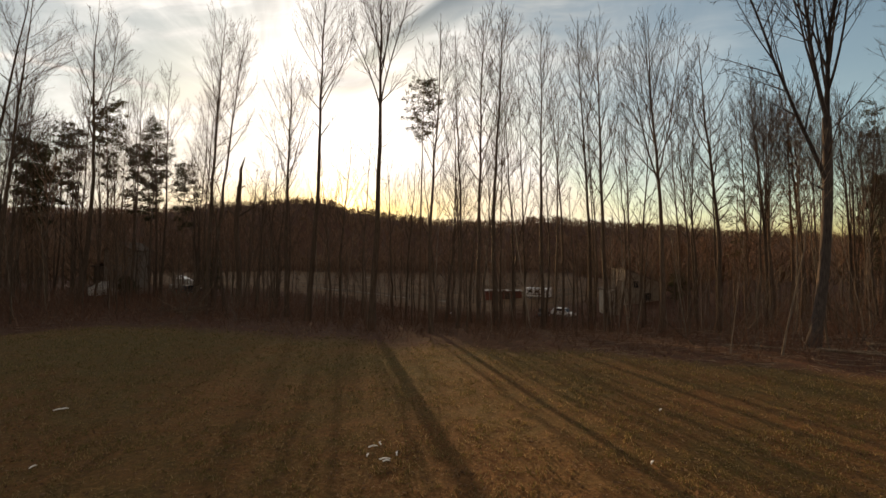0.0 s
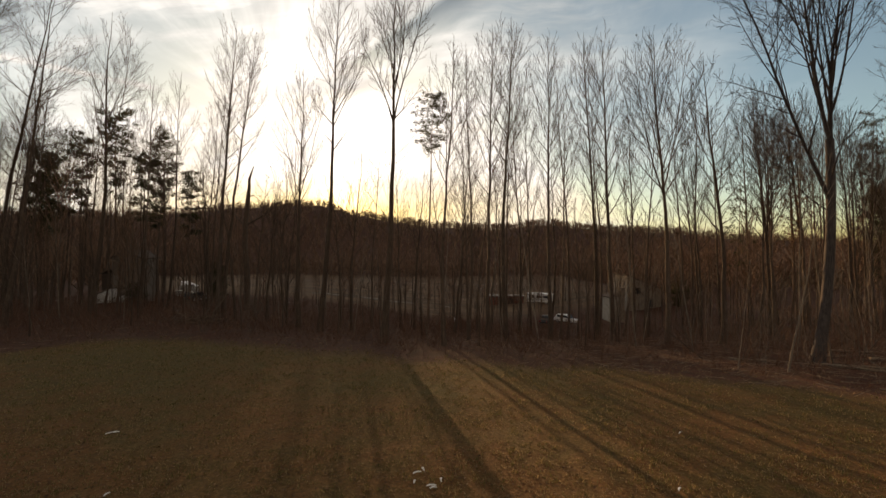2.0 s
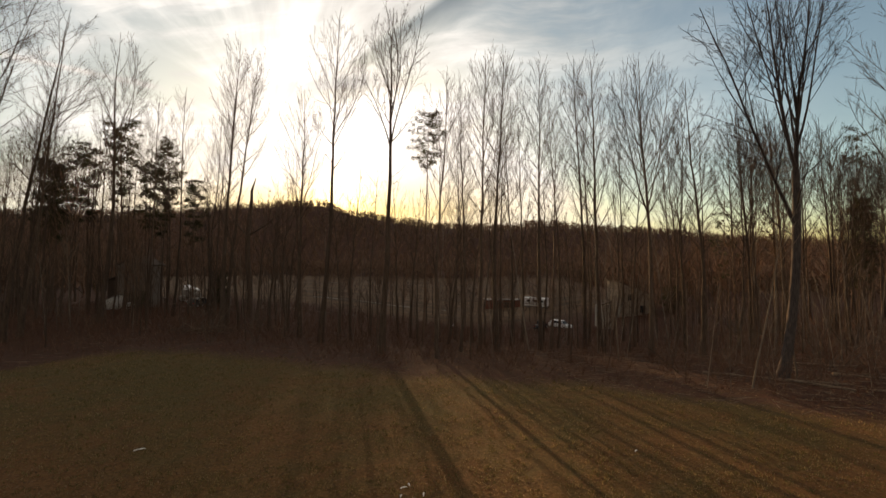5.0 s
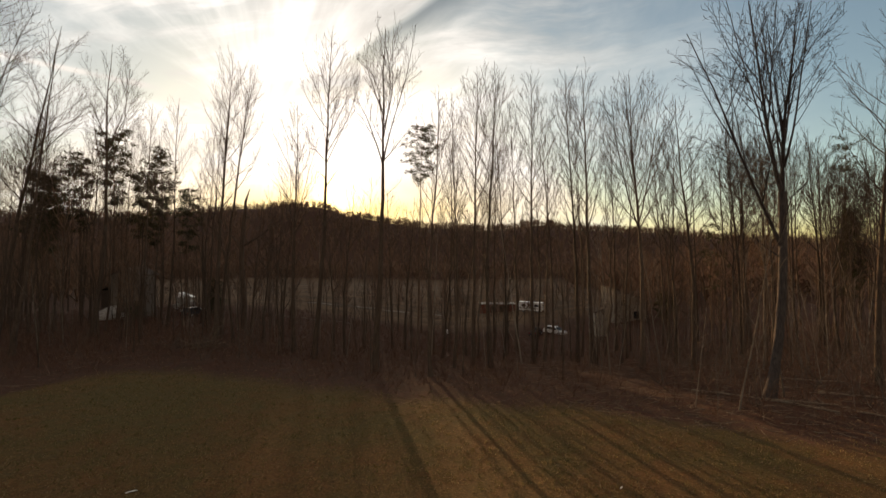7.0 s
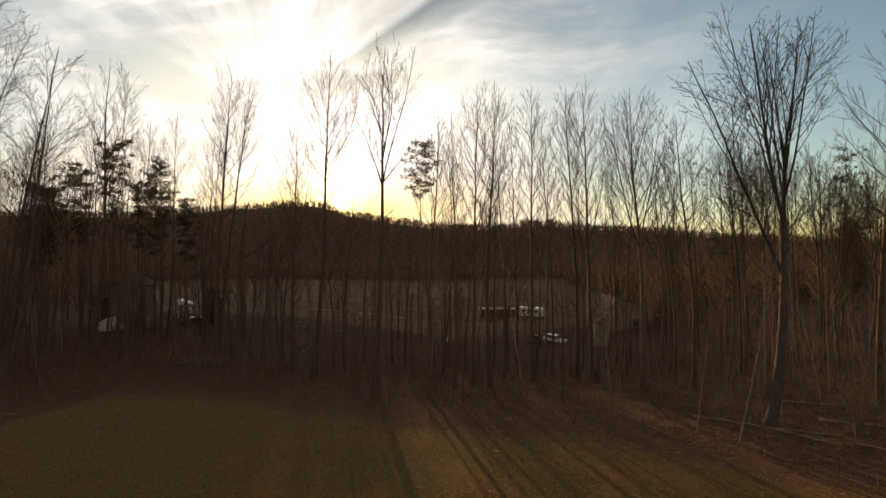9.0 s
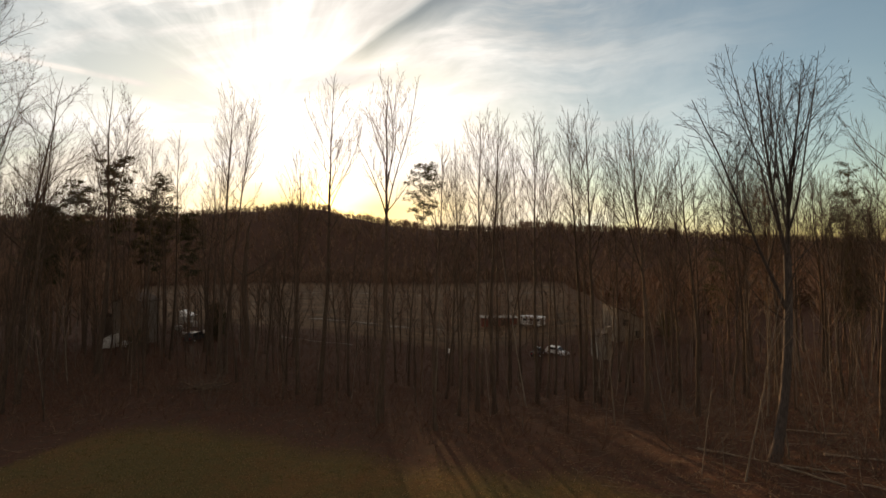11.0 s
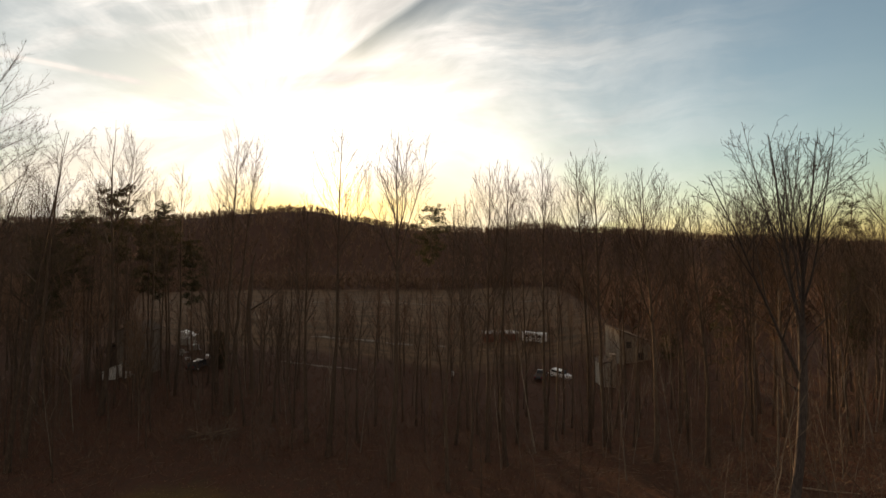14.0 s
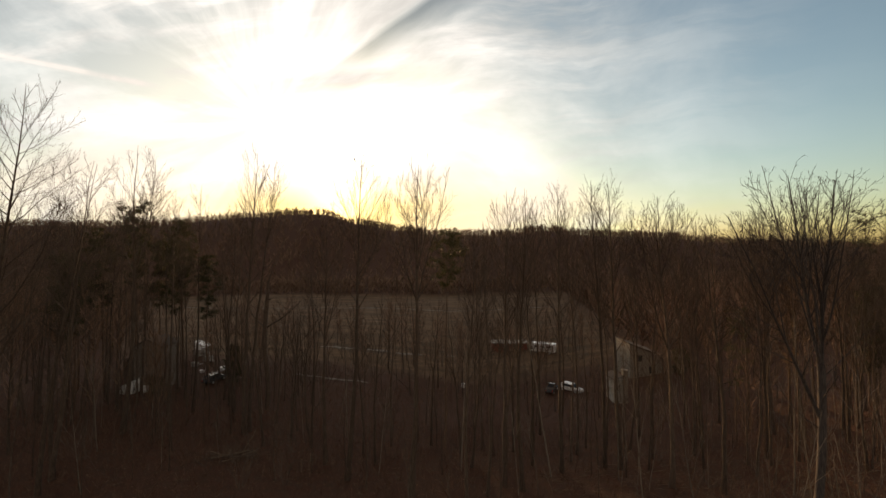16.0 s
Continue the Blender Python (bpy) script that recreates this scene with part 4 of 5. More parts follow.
def prism(outline, y0, y1):
    """The outline in x and z drawn out along y."""
    bm = bmesh.new()
    a = [bm.verts.new((x, y0, z)) for x, z in outline]
    b = [bm.verts.new((x, y1, z)) for x, z in outline]
    bm.faces.new(a)
    bm.faces.new(list(reversed(b)))
    for i in range(len(a)):
        j = (i + 1) % len(a)
        bm.faces.new((a[j], a[i], b[i], b[j]))
    bmesh.ops.recalc_face_normals(bm, faces=bm.faces)
    return bm


def siding_wall(name, parent, x0, x1, y, z0, z1, mat, course=0.2):
    """Lapped boards on the front of a wall, as one skin."""
    V, F = [], []
    z = z0
    while z < z1 - 0.02:
        t = min(z + course, z1)
        k = len(V)
        V += [(x0, y - 0.035, z), (x1, y - 0.035, z), (x1, y - 0.012, t), (x0, y - 0.012, t), (x0, y, z), (x1, y, z)]
        F += [(k, k + 1, k + 2, k + 3), (k + 4, k + 5, k + 1, k)]
        z = t
    ob = part(name, mesh_of(name, V, F, mat), mat, parent)
    return tagged(ob, kind="stuff")


def gable_roof(parent, x0, x1, y0, y1, eave, apex, mat, over=0.35, thick=0.16):
    mid = (x0 + x1) / 2
    for a, b in ((x0 - over, mid), (x1 + over, mid)):
        rise = (apex - eave) / (mid - x0)
        low = eave - over * rise
        part("roof_slope", prism([(a, low), (b, apex), (b, apex + thick), (a, low + thick)], y0 - over, y1 + over), mat, parent)


def left_house():
    x, y = -55.4, 71.8
    z = -3.1
    h = thing("house", pose(x, y, z), "two-storey house with grey lapped siding among pines", "house")
    part("wall", boxed(-2.4, 0, -0.8, 2.4, 4.5, 8.0), SIDING, h)
    siding_wall("siding", h, -2.4, 2.4, -0.003, 0.0, 8.0, SIDING)
    gable_roof(h, -2.4, 2.4, 0, 4.5, 8.02, 9.3, SHINGLE)
    part("gable", prism([(-2.4, 8.0), (2.4, 8.0), (0, 9.25)], 0.0, 0.2), SIDING, h)
    part("side_wing", boxed(-5.2, 1.2, -0.8, -2.42, 4.5, 5.2), DARK_WALL, h, "dark brown boarded side wing")
    part("wing_roof", prism([(-5.6, 5.1), (-2.42, 6.3), (-2.42, 6.45), (-5.6, 5.25)], 0.9, 4.7), SHINGLE, h)
    part("corner_trim", boxed(2.36, -0.06, 0, 2.5, 0.06, 8.0), SIDING, h)
    part("corner_trim", boxed(-2.5, -0.06, 0, -2.36, 0.06, 8.0), SIDING, h)
    p = thing("lean_to", pose(-57.2, 69.8, ground(-57.2, 69.8)), "small white lean-to shed against the house", "shed")
    part("wall", prism([(-1.1, 0), (1.1, 0), (1.1, 2.3), (-1.1, 1.3)], -0.8, 0.9), WHITE, p)
    part("roof", prism([(-1.35, 1.25), (1.2, 2.4), (1.2, 2.5), (-1.35, 1.35)], -1.0, 1.1), TIN, p)
    q = thing("storage_box", pose(-54.4, 70.0, ground(-54.4, 70.0)), "low white storage box beside the house wall", "box")
    part("body", boxed(-0.8, -0.5, 0, 0.8, 0.5, 0.9, bevel=0.04), WHITE, q)
    part("lid", boxed(-0.86, -0.56, 0.904, 0.86, 0.56, 1.0, bevel=0.03), WHITE, q)


def right_house():
    h = thing("house", pose(39.5, 85.5, -7.0), "tan house with a long sloping roof half hidden by bare trees", "house")
    part("wall", prism([(-2.0, -1.2), (5.0, -1.2), (5.0, 5.7), (-2.0, 8.3)], 0.0, 7.0), TAN, h)
    part("roof", prism([(-2.35, 8.44), (5.5, 5.52), (5.5, 5.72), (-2.35, 8.64)], -0.4, 7.4), SHINGLE, h)
    for x0, x1, z0, z1 in ((-0.4, 0.7, 4.6, 5.9), (2.2, 3.3, 2.0, 3.5)):
        wdw = part("window", boxed(x0, -0.03, z0, x1, 0.05, z1), GLASS, h)
        part("frame", boxed(x0 - 0.1, -0.06, z0 - 0.12, x1 + 0.1, -0.032, z0), SIDING, wdw)
        part("frame", boxed(x0 - 0.1, -0.06, z1, x1 + 0.1, -0.032, z1 + 0.1), SIDING, wdw)
    g = thing("garden_shed", pose(27.8, 71.0, -5.0), "small white sided outbuilding with a stone chimney", "shed")
    part("wall", boxed(0.2, 0, -0.8, 1.8, 3.4, 3.4), OLD_WHITE, g)
    siding_wall("siding", g, 0.2, 1.8, -0.003, 0.0, 3.4, OLD_WHITE)
    part("roof", prism([(-0.1, 3.35), (1.8, 4.0), (1.8, 4.15), (-0.1, 3.5)], -0.35, 3.7), SHINGLE, g)
    part("chimney", boxed(1.82, -0.3, -0.8, 2.6, 0.7, 5.0, bevel=0.05), STONE, g, "pale stone chimney")
    part("chimney_cap", boxed(1.72, -0.4, 5.004, 2.7, 0.8, 5.14), STONE, g)


def long_shed():
    s = thing("long_shed", pose(18.1, 122.0, ground(18.1, 122.0)), "low dull red shed with a pale tin roof", "shed")
    part("wall", boxed(-5.2, 0, -0.6, 5.2, 4.0, 2.4), RED_WALL, s)
    part("roof", prism([(-5.5, 2.42), (5.5, 2.42), (5.5, 2.55), (-5.5, 2.55)], -0.5, 4.4), TIN, s)
    for x in (-2.2, 0.4):
        part("door", boxed(x, -0.05, 0, x + 1.6, -0.003, 2.0), DARK_WALL, s)


def wheel(parent, x, y, r=0.36, wide=0.24):
    bm = bmesh.new()
    bmesh.ops.create_cone(bm, cap_ends=True, segments=20, radius1=r, radius2=r, depth=wide, matrix=pose(x, y, r, 90, 0, 0))
    bmesh.ops.bevel(bm, geom=[e for e in bm.edges if abs(e.verts[0].co.y - e.verts[1].co.y) < 0.01], offset=0.04, segments=2, affect="EDGES")
    w_ = part("wheel", bm, RUBBER, parent)
    for s in (-1, 1):
        bm = bmesh.new()
        bmesh.ops.create_cone(bm, cap_ends=True, segments=14, radius1=r * 0.62, radius2=r * 0.5, depth=0.03, matrix=pose(x, y + s * (wide / 2 + 0.012), r, 90, 0, 0))
        part("rim", bm, STEEL, w_)


def car(x, y, turn, paint, label, pickup=False):
    c = thing("pickup_truck" if pickup else "car", pose(x, y, ground(x, y), 0, 0, turn), label, "vehicle")
    lower = [(-2.35, 0.42), (2.3, 0.40), (2.42, 0.62), (2.36, 0.88), (1.25, 1.04), (-2.3, 1.08), (-2.42, 0.75)]
    bm = prism(lower, -0.9, 0.9)
    bmesh.ops.bevel(bm, geom=list(bm.edges), offset=0.07, segments=2, affect="EDGES")
    part("body", bm, paint, c)
    cab = [(-0.4, 1.05), (1.3, 1.04), (0.55, 1.74), (-0.3, 1.76)] if pickup else [(-2.2, 1.06), (1.3, 1.04), (0.5, 1.68), (-1.75, 1.70)]
    bm = prism(cab, -0.78, 0.78)
    bmesh.ops.bevel(bm, geom=list(bm.edges), offset=0.06, segments=2, affect="EDGES")
    part("cabin", bm, paint, c)
    rear = cab[3][0]
    for s in (-1, 1):
        part("side_window", prism([(rear + 0.08, 1.14), (1.02, 1.14), (0.48, 1.62), (rear + 0.14, 1.62)], s * 0.77, s * 0.795), GLASS, c)
        part("headlight", boxed(2.33, s * 0.62 - 0.16, 0.66, 2.43, s * 0.62 + 0.16, 0.82), CLEAR_LENS, c)
        part("tail_light", boxed(-2.44, s * 0.66 - 0.1, 0.72, -2.34, s * 0.66 + 0.1, 0.98), RED_LENS, c)
    part("windscreen", prism([(1.24, 1.10), (1.27, 1.11), (0.60, 1.67), (0.57, 1.66)], -0.68, 0.68), GLASS, c)
    part("bumper", boxed(2.36, -0.85, 0.38, 2.5, 0.85, 0.58, bevel=0.03), STEEL, c)
    if pickup:
        part("bed", boxed(-2.25, -0.75, 1.085, -0.5, 0.75, 1.12), DARK_WALL, c)
    for a in (-1.5, 1.45):
        for s in (-1, 1):
            wheel(c, a, s * 0.8)


def camper(x, y, turn):
    c = thing("camper_van", pose(x, y, ground(x, y), 0, 0, turn), "long white camper parked on the meadow", "vehicle")
    part("body", boxed(-3.4, -1.15, 0.55, 3.4, 1.15, 2.9, bevel=0.15), CAR_WHITE, c)
    for a in (-2.4, -0.6, 1.2):
        part("window", boxed(a, -1.175, 1.6, a + 1.1, -1.152, 2.3), GLASS, c)
    part("door", boxed(2.45, -1.18, 0.7, 3.05, -1.152, 2.5), SIDING, c)
    part("stripe", boxed(-3.2, -1.165, 1.1, 2.4, -1.152, 1.25), DARK_WALL, c)
    for a in (-2.0, 2.0):
        for s in (-1, 1):
            wheel(c, a, s * 1.0)


def small_trailer(x, y, turn, size=(2.4, 1.6, 1.5), label="small white trailer parked beyond the pines"):
    c = thing("trailer", pose(x, y, ground(x, y), 0, 0, turn), label, "vehicle")
    a, b, h = size
    part("box", boxed(-a, -b / 2, 0.5, a, b / 2, 0.5 + h, bevel=0.08), OLD_WHITE, c)
    part("drawbar", boxed(a, -0.06, 0.5, a + 1.1, 0.06, 0.62), STEEL, c)
    for s in (-1, 1):
        wheel(c, 0, s * b * 0.45, 0.3, 0.18)


left_house()
right_house()
long_shed()
car(24.4, 84.0, -48, CAR_WHITE, "white estate car parked in the yard beyond the wood")
car(20.6, 85.2, 62, CAR_DARK, "dark pickup truck parked beside the white car", pickup=True)
camper(26.6, 115.6, -28)
small_trailer(-61.3, 99.0, 70, (1.3, 2.0, 1.6), "white covered trailer near the meadow's edge")
small_trailer(-56.1, 92.5, -20, (0.8, 1.4, 1.1))
small_trailer(-56.4, 88.0, 60, (0.6, 1.0, 0.8), "low white utility trailer beside the pines")


def barrel(x, y):
    t = thing("barrel", pose(x, y, ground(x, y)), "small white barrel standing in the clearing", "barrel")
    for name, r, z0, z1 in (("body", 0.34, 0.0, 0.86), ("rim", 0.365, 0.862, 0.90), ("hoop", 0.36, 0.40, 0.44)):
        bm = bmesh.new()
        bmesh.ops.create_cone(bm, cap_ends=True, segments=18, radius1=r, radius2=r, depth=z1 - z0, matrix=pose(0, 0, (z0 + z1) / 2))
        part(name, bm, WHITE, t)


barrel(2.0, 90.0)


def tarpaulin_shelter(x, y, turn):
    t = thing("tarpaulin_shelter", pose(x, y, ground(x, y), 0, 0, turn), "white tarpaulin stretched aslant over a timber frame", "shelter")
    part("sheet", prism([(-1.5, 2.75), (-1.4, 2.85), (1.6, 1.55), (1.5, 1.42)], -1.3, 1.3), WHITE, t)
    part("side_sheet", prism([(-1.38, 0.75), (-1.38, 2.7), (1.3, 1.5), (0.9, 1.1)], -1.28, -1.24), WHITE, t)
    for a in (-1.3, 1.3):
        for b_ in (-1.15, 1.15):
            part("post", boxed(a - 0.05, b_ - 0.05, -0.3, a + 0.05, b_ + 0.05, 2.62 if a < 0 else 1.5), DEAD_WOOD, t)


tarpaulin_shelter(-64.7, 105.6, 0)
car(-46.4, 77.0, 80, CAR_DARK, "dark hatchback half hidden by a cedar")
for x, y, s in ((-47.6, 80.0, 0.5), (-52.6, 84.0, 0.45), (-49.5, 86.0, 0.6)):
    b_ = thing("storage_box", pose(x, y, ground(x, y), 0, 0, 20 * x), "white plastic box standing in the yard", "box")
    part("body", boxed(-s, -s * 0.6, 0, s, s * 0.6, s * 1.1, bevel=0.05), WHITE, b_)
    part("lid", boxed(-s * 1.06, -s * 0.66, s * 1.104, s * 1.06, s * 0.66, s * 1.2, bevel=0.02), WHITE, b_)
pine(-42.6, 77.0, 3.6, 0.08, 2.0, 0.14, tier=0.6, boughs=7, gaps=0.0, name="cedar_tree", label=CEDAR, size=0.42, full=0.25)

for x, y, top, wide in ((-52.0, 69.0, 0.5, 1.9), (47.5, 84.0, 0.5, 2.2)):
    pine(x, y, top, 0.06, wide, 0.12, tier=0.6, boughs=7, gaps=0.0, name="cedar_tree", label="low bushy cedar beside a house", size=0.42, full=0.25)


# pale tracks and puddled gravel on the meadow
def patch_of(name, label, x0, y0, x1, y1, wide, rng):
    V, F = [], []
    n = max(4, int(math.hypot(x1 - x0, y1 - y0) / 1.2))
    d = Vector((x1 - x0, y1 - y0, 0)).normalized()
    s = Vector((-d.y, d.x, 0))
    for i in range(n + 1):
        f = i / n
        c = Vector((x0 + (x1 - x0) * f, y0 + (y1 - y0) * f, 0)) + s * rng.uniform(-0.25, 0.25) * wide
        half = wide * (0.25 + 0.75 * math.sin(math.pi * (0.06 + 0.88 * f)) ** 0.5) * rng.uniform(0.7, 1.1) / 2
        for g in (-1, 1):
            q = c + s * half * g
            V.append((q.x, q.y, ground(q.x, q.y) + 0.07))
    F = [(2 * i, 2 * i + 1, 2 * i + 3, 2 * i + 2) for i in range(n)]
    tagged(new(name, mesh_of(name, V, F, GRAVEL)), label, "track", kind="structure")


rng = random.Random(31)
for spot in ((-66, 147, -57, 148, 3.0), (-38, 163, -35, 163, 2.5), (-36, 113, -26, 113.5, 2.0), (-24, 113.8, -17, 114.2, 1.8), (-15.4, 114, -8, 114.5, 2.2), (-1.5, 117, 1.5, 117.4, 1.6), (-34, 84.5, -18, 83.5, 1.6), (-150, 214, 70, 206, 2.0)):
    patch_of("gravel_track", "pale gravel track across the meadow", *spot, rng)


# ---------------------------------------------------------------- fallen wood and sticks
def log(x0, y0, x1, y1, r, label="fallen bare log lying on the leaf litter", lift=0.0, mat=None):
    rng = random.Random(int(x0 * 31 + y0 * 17))
    a, b = Vector((x0, y0, ground(x0, y0) + r * 0.7)), Vector((x1, y1, ground(x1, y1) + r * 0.5 + lift))
    t = thing("log", pose(*a), label, "log", "fallen wood")
    pts = [Vector((0, 0, 0)).lerp(b - a, i / 5) + Vector((rng.gauss(0, 0.04), rng.gauss(0, 0.04), rng.gauss(0, 0.015))) for i in range(6)]
    V, F = [], []
    tube(V, F, pts, [r * (1 - 0.09 * i) for i in range(6)], 8)
    F += [tuple(range(7, -1, -1)), tuple(range(40, 48))]
    part("stem", mesh_of("stem", V, F, mat or DEAD_WOOD), DEAD_WOOD, t)
    for k in range(2):
        V, F = [], []
        p = pts[2 + k * 2]
        d = Vector((rng.gauss(0, 1), rng.gauss(0, 1), 0.7)).normalized()
        tube(V, F, [p, p + d * 0.4, p + d * 0.8 + UP * 0.1], [r * 0.4, r * 0.3, 0.01], 4)
        part("stub", mesh_of("stub", V, F, mat or DEAD_WOOD), DEAD_WOOD, t)


for spot in ((22.7, 25.9, 26.4, 24.3, 0.11), (22.8, 25.3, 24.6, 22.4, 0.10), (19.6, 29.4, 22.9, 26.3, 0.10), (27.5, 27.0, 32.0, 26.2, 0.12), (26.5, 30.0, 30.5, 28.6, 0.08), (30.0, 25.0, 33.5, 24.2, 0.09), (29.0, 33.0, 34.0, 31.5, 0.10), (25.8, 22.6, 28.2, 21.2, 0.06)):
    log(*spot)
for spot in ((-29.6, 44.4, -25.2, 44.9, 0.10, 0.9), (-27.8, 43.6, -25.0, 45.8, 0.08, 0.5), (-26.2, 44.0, -24.6, 45.0, 0.07, 3.2), (-28.9, 45.5, -26.4, 43.5, 0.06, 0.7), (-27.3, 45.0, -29.4, 43.9, 0.06, 1.1), (-25.4, 45.6, -27.8, 44.2, 0.07, 0.3)):
    log(*spot[:5], "bare broken limb in a brush heap", spot[5])
for x, y, lean in ((-18.3, 41.5, 0.05), (-17.6, 41.6, 0.35), (-17.2, 41.9, -0.1)):
    log(x, y, x + lean, y, 0.05, "short pale stake standing at the wood's edge", 1.35)


def brush_heap(x, y):
    rng = random.Random(61)
    t = thing("brush_heap", pose(x, y, ground(x, y)), "heap of cut bare branches at the wood's edge", "brush heap")
    V, F = [], []
    for _ in range(110):
        a = rng.uniform(0, 6.283)
        p = Vector((rng.gauss(0, 1.5), rng.gauss(0, 0.7), rng.uniform(0.0, 0.5)))
        d = Vector((math.cos(a), math.sin(a) * 0.6, rng.uniform(-0.1, 0.5))).normalized()
        n = rng.uniform(0.8, 2.2)
        tube(V, F, [p, p + d * n * 0.5 + UP * rng.uniform(0, 0.2), p + d * n], [rng.uniform(0.02, 0.05), 0.025, 0.008], 4)
    tagged(part("tangle", mesh_of("tangle", V, F, BARK), BARK, t), kind="stuff")


brush_heap(-27.0, 44.6)
# leaning dead stems on the right
for x0, y0, x1, y1, lift in ((31.0, 30.5, 28.6, 32.0, 3.6), (17.5, 29.0, 15.6, 30.4, 2.0), (34.0, 31.0, 31.5, 32.5, 4.0)):
    log(x0, y0, x1, y1, 0.04, "dead sapling leaning among living stems", lift, BARK)


def stick(x, y, turn, length, r=0.02):
    length *= 0.72
    z = ground(x, y) + 0.05
    t = thing("stick", pose(x, y, z, 0, 0, turn), "pale broken stick lying on the lawn", "stick", "sticks on the lawn")
    V, F = [], []
    tube(V, F, [Vector((-length / 2, 0, 0)), Vector((-length * 0.1, length * 0.04, 0.02)), Vector((length * 0.2, -0.02, 0.03)), Vector((length / 2, length * 0.05, 0.0))], [r, r * 1.1, r, r * 0.6], 6)
    part("shaft", mesh_of("shaft", V, F, WHITE), WHITE, t)


for spot in ((-1.9, 10.7, 20, 0.34), (-1.75, 10.9, 120, 0.20), (-1.95, 10.2, 85, 0.16), (-1.5, 10.0, 5, 0.36), (-1.25, 10.3, 100, 0.24), (-1.45, 9.9, 12, 0.25), (-12.45, 13.5, 25, 0.42), (-12.35, 13.58, 15, 0.30), (6.95, 13.5, 40, 0.20), (4.8, 9.8, 55, 0.20), (-9.5, 9.6, 70, 0.2)):
    stick(*spot)


# ---------------------------------------------------------------- ground cover: grass, leaves and brush
def blades():
    rng = random.Random(41)
    V, F = [], []
    for _ in range(64000):
        y = 5.5 + 30 * rng.random() ** 1.7
        x = rng.uniform(-1, 1) * (y + 5) * 1.15
        clump = noise.noise((x * 2.6, y * 2.6, 0.0)) + 0.6 * noise.noise((x * 0.5, y * 0.5, 5.0))
        if y > lawn_edge(x) + rng.gauss(0, 1.6) or clump < rng.uniform(-0.6, 0.15):
            continue
        z = ground(x, y)
        big = 0.8 + 0.035 * y
        tall = 0.035 + 0.075 * clamp(clump + 0.25)
        for _ in range(3):
            a, h = rng.uniform(0, 6.283), rng.uniform(0.5, 1.2) * tall * big
            px, py = x + rng.gauss(0, 0.05), y + rng.gauss(0, 0.05)
            wx, wy = math.cos(a) * 0.010 * big, math.sin(a) * 0.010 * big
            k = len(V)
            V += [(px - wx, py - wy, z - 0.01), (px + wx, py + wy, z - 0.01), (px + rng.gauss(0, 0.045), py + rng.gauss(0, 0.045), z + h)]
            F.append((k, k + 1, k + 2))
    tagged(new("grass", mesh_of("grass", V, F, GRASS)), "short dormant lawn grass, straw and dull green", "grass", kind="stuff")


def fallen_leaves():
    rng = random.Random(43)
    V, F = [], []
    for i in range(36000):
        if i < 13000:
            y = 5.5 + 22 * rng.random() ** 1.4
            x = rng.uniform(-1, 1) * (y + 5) * 1.1
            size = rng.uniform(0.03, 0.06)
        else:
            x, y = rng.uniform(-50, 50), rng.uniform(16, 56)
            if y < lawn_edge(x) - 0.5:
                continue
            size = rng.uniform(0.045, 0.10)
        p = Vector((x, y, ground(x, y) + 0.02 + rng.random() * 0.05))
        a = Vector((rng.gauss(0, 1), rng.gauss(0, 1), rng.gauss(0, 0.25))).normalized() * size
        b = a.cross(Vector((rng.gauss(0, 0.3), rng.gauss(0, 0.3), 1))).normalized() * size * 0.62
        k = len(V)
        V += [p - a, p - b * 0.8, p + a, p + b]
        F.append((k, k + 1, k + 2, k + 3))
    tagged(new("fallen_leaves", mesh_of("fallen_leaves", V, F, LEAVES)), "dry brown leaves strewn over lawn and wood floor", "leaves", kind="stuff")


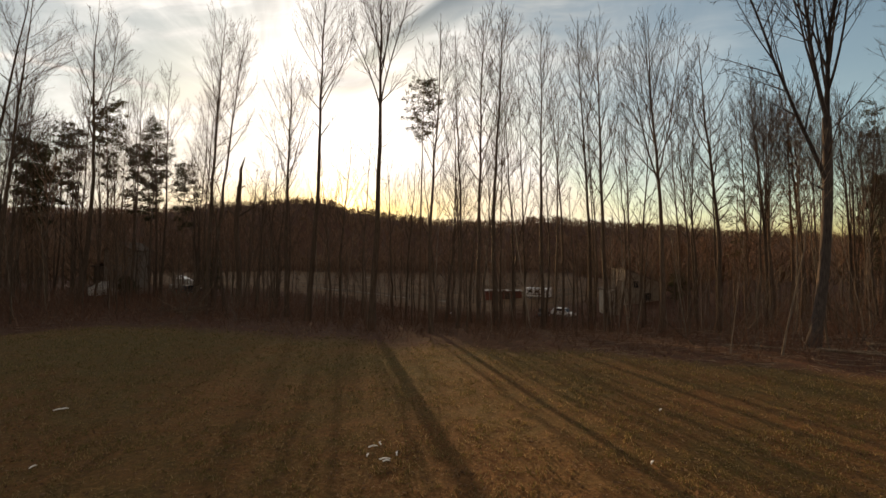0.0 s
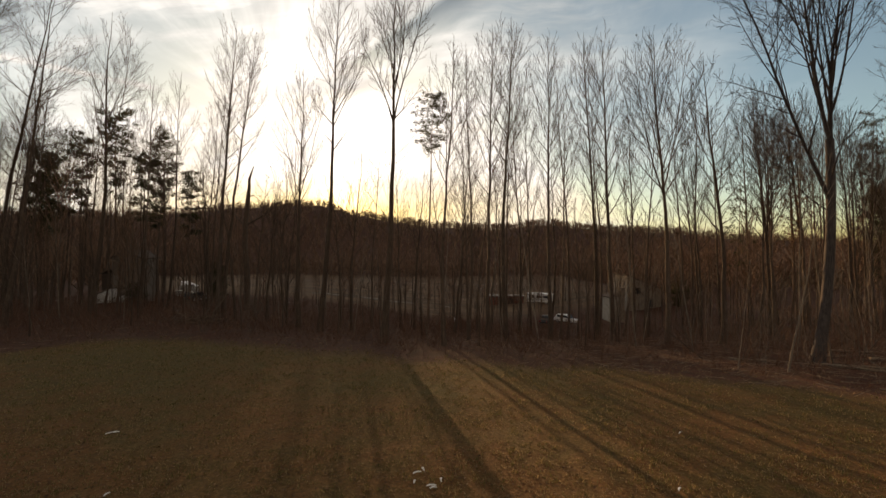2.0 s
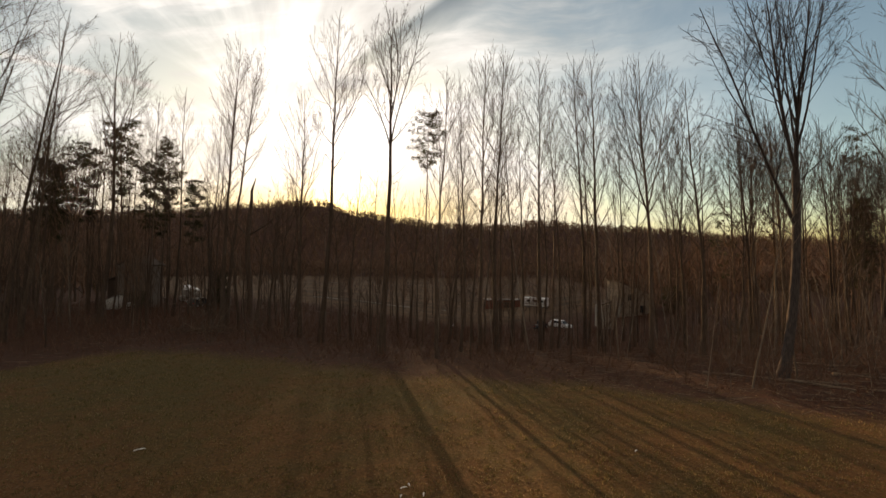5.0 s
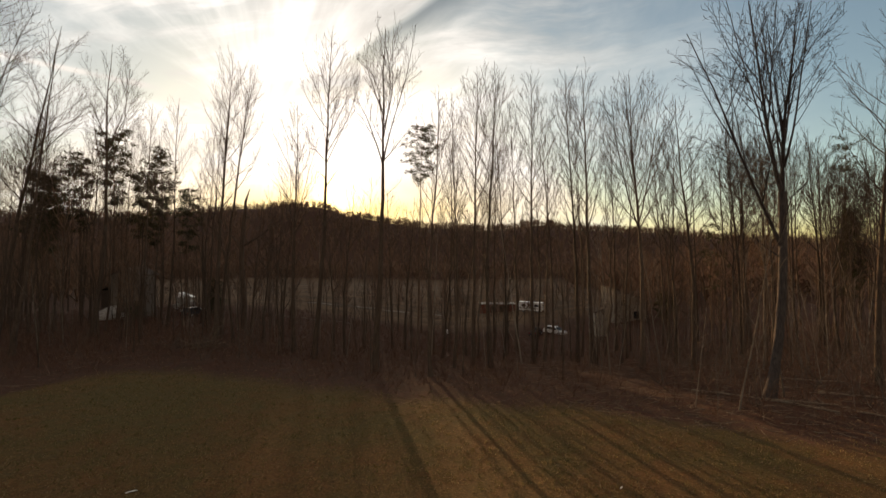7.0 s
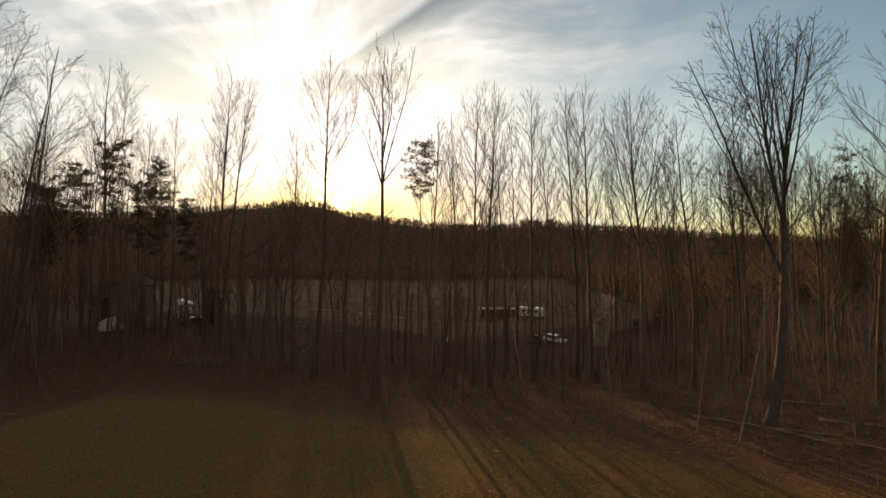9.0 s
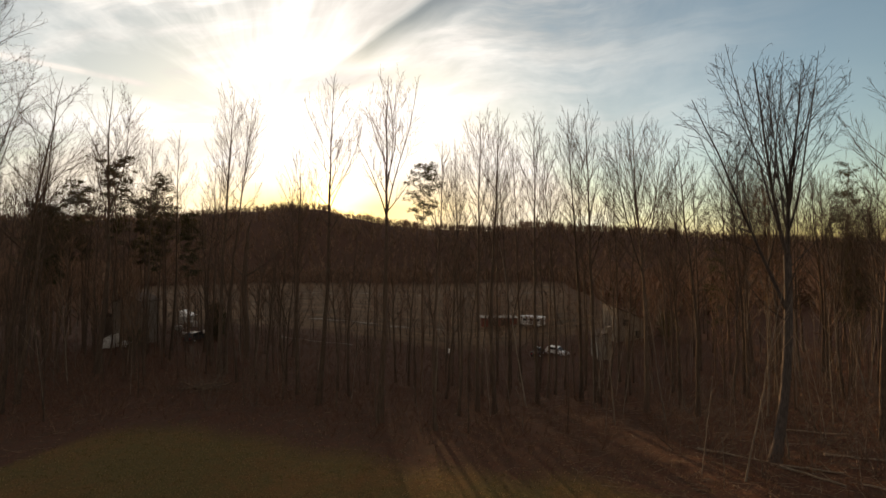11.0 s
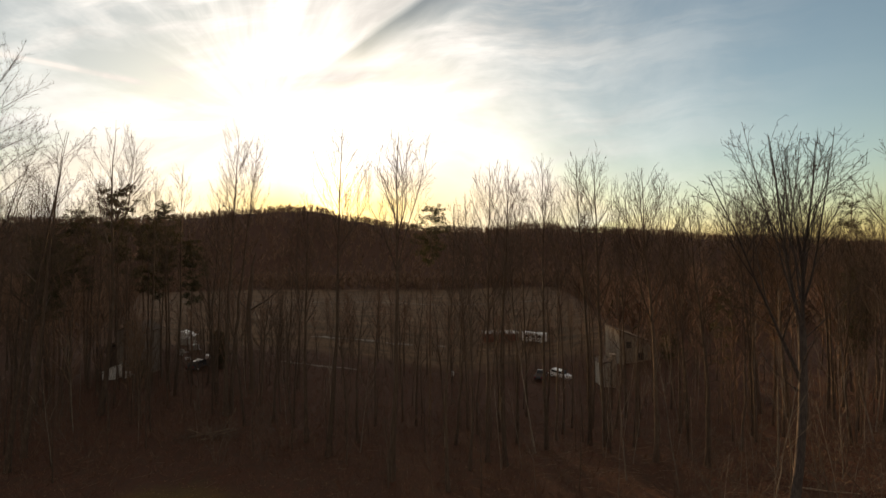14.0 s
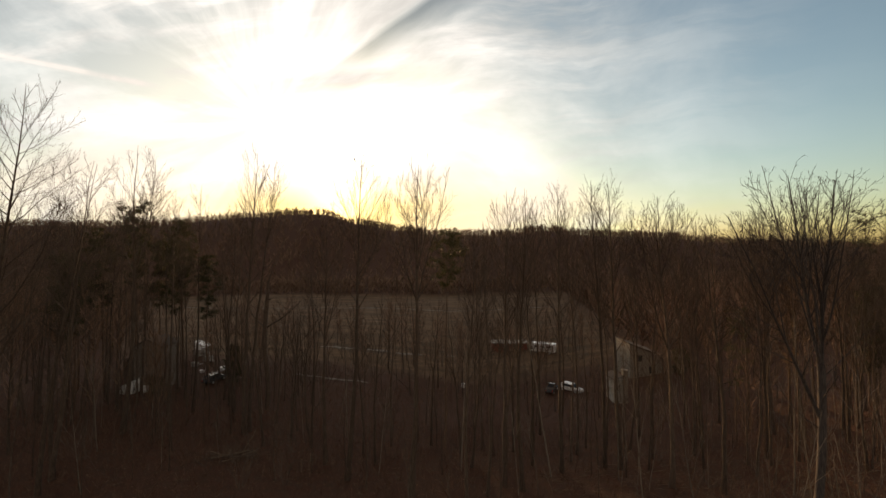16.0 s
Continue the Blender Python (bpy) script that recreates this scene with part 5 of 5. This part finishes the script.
def brush():
    rng = random.Random(47)
    V, F = [], []
    for i in range(17000):
        x, y = (rng.uniform(-70, 75), 18 + 76 * rng.random() ** 1.2) if i < 14000 else (rng.uniform(-75, 5), rng.uniform(32, 85))
        if y < lawn_edge(x) + 1.0 + rng.random() * 3 or (y > 60 and rng.random() < 0.3):
            continue
        p = Vector((x, y, ground(x, y) - 0.05))
        tall = rng.uniform(0.3, 1.1) * (1.0 + 0.018 * y) * (2.2 if i % 4 == 0 and lawn_edge(x) + 6 < y < 58 else 1.0)
        for _ in range(rng.randint(3, 6) + 2 * (i % 4 == 0)):
            d = Vector((rng.gauss(0, 0.45), rng.gauss(0, 0.45), 1)).normalized()
            s = d.cross(Vector((rng.gauss(0, 1), rng.gauss(0, 1), 0.1))).normalized() * rng.uniform(0.006, 0.014)
            q = p + d * tall * rng.uniform(0.5, 1.1)
            k = len(V)
            V += [p - s, p + s, q]
            F.append((k, k + 1, k + 2))
            for _ in range(2):
                e = p.lerp(q, rng.uniform(0.4, 0.9))
                g = bent(d, radians(rng.uniform(25, 55)), rng.uniform(0, 6.283)) * tall * rng.uniform(0.2, 0.45)
                k = len(V)
                V += [e - s * 0.6, e + s * 0.6, e + g]
                F.append((k, k + 1, k + 2))
    tagged(new("brush", mesh_of("brush", V, F, BRUSH)), "low leafless brush under the trees", "brush", kind="stuff")



def twig_litter():
    rng = random.Random(53)
    V, F = [], []
    for i in range(2000):
        x, y = (rng.uniform(8, 52), rng.uniform(18, 46)) if i % 7 else (rng.uniform(-45, 20), rng.uniform(20, 46))
        if y < lawn_edge(x) - 0.6:
            continue
        a, n = rng.gauss(0.2, 0.7), rng.uniform(0.2, 1.3) * (1.0 if i % 9 else 1.9)
        p = Vector((x, y, ground(x, y) + rng.uniform(0.03, 0.10)))
        d = Vector((math.cos(a), math.sin(a), rng.gauss(0, 0.06)))
        tube(V, F, [p - d * n / 2, p + d * n / 2], [rng.uniform(0.008, 0.022), 0.006], 3)
    tagged(new("twig_litter", mesh_of("twig_litter", V, F, DEAD_WOOD)), "pale fallen twigs on the wood floor", "twigs", kind="stuff")


twig_litter()
blades()
fallen_leaves()
brush()
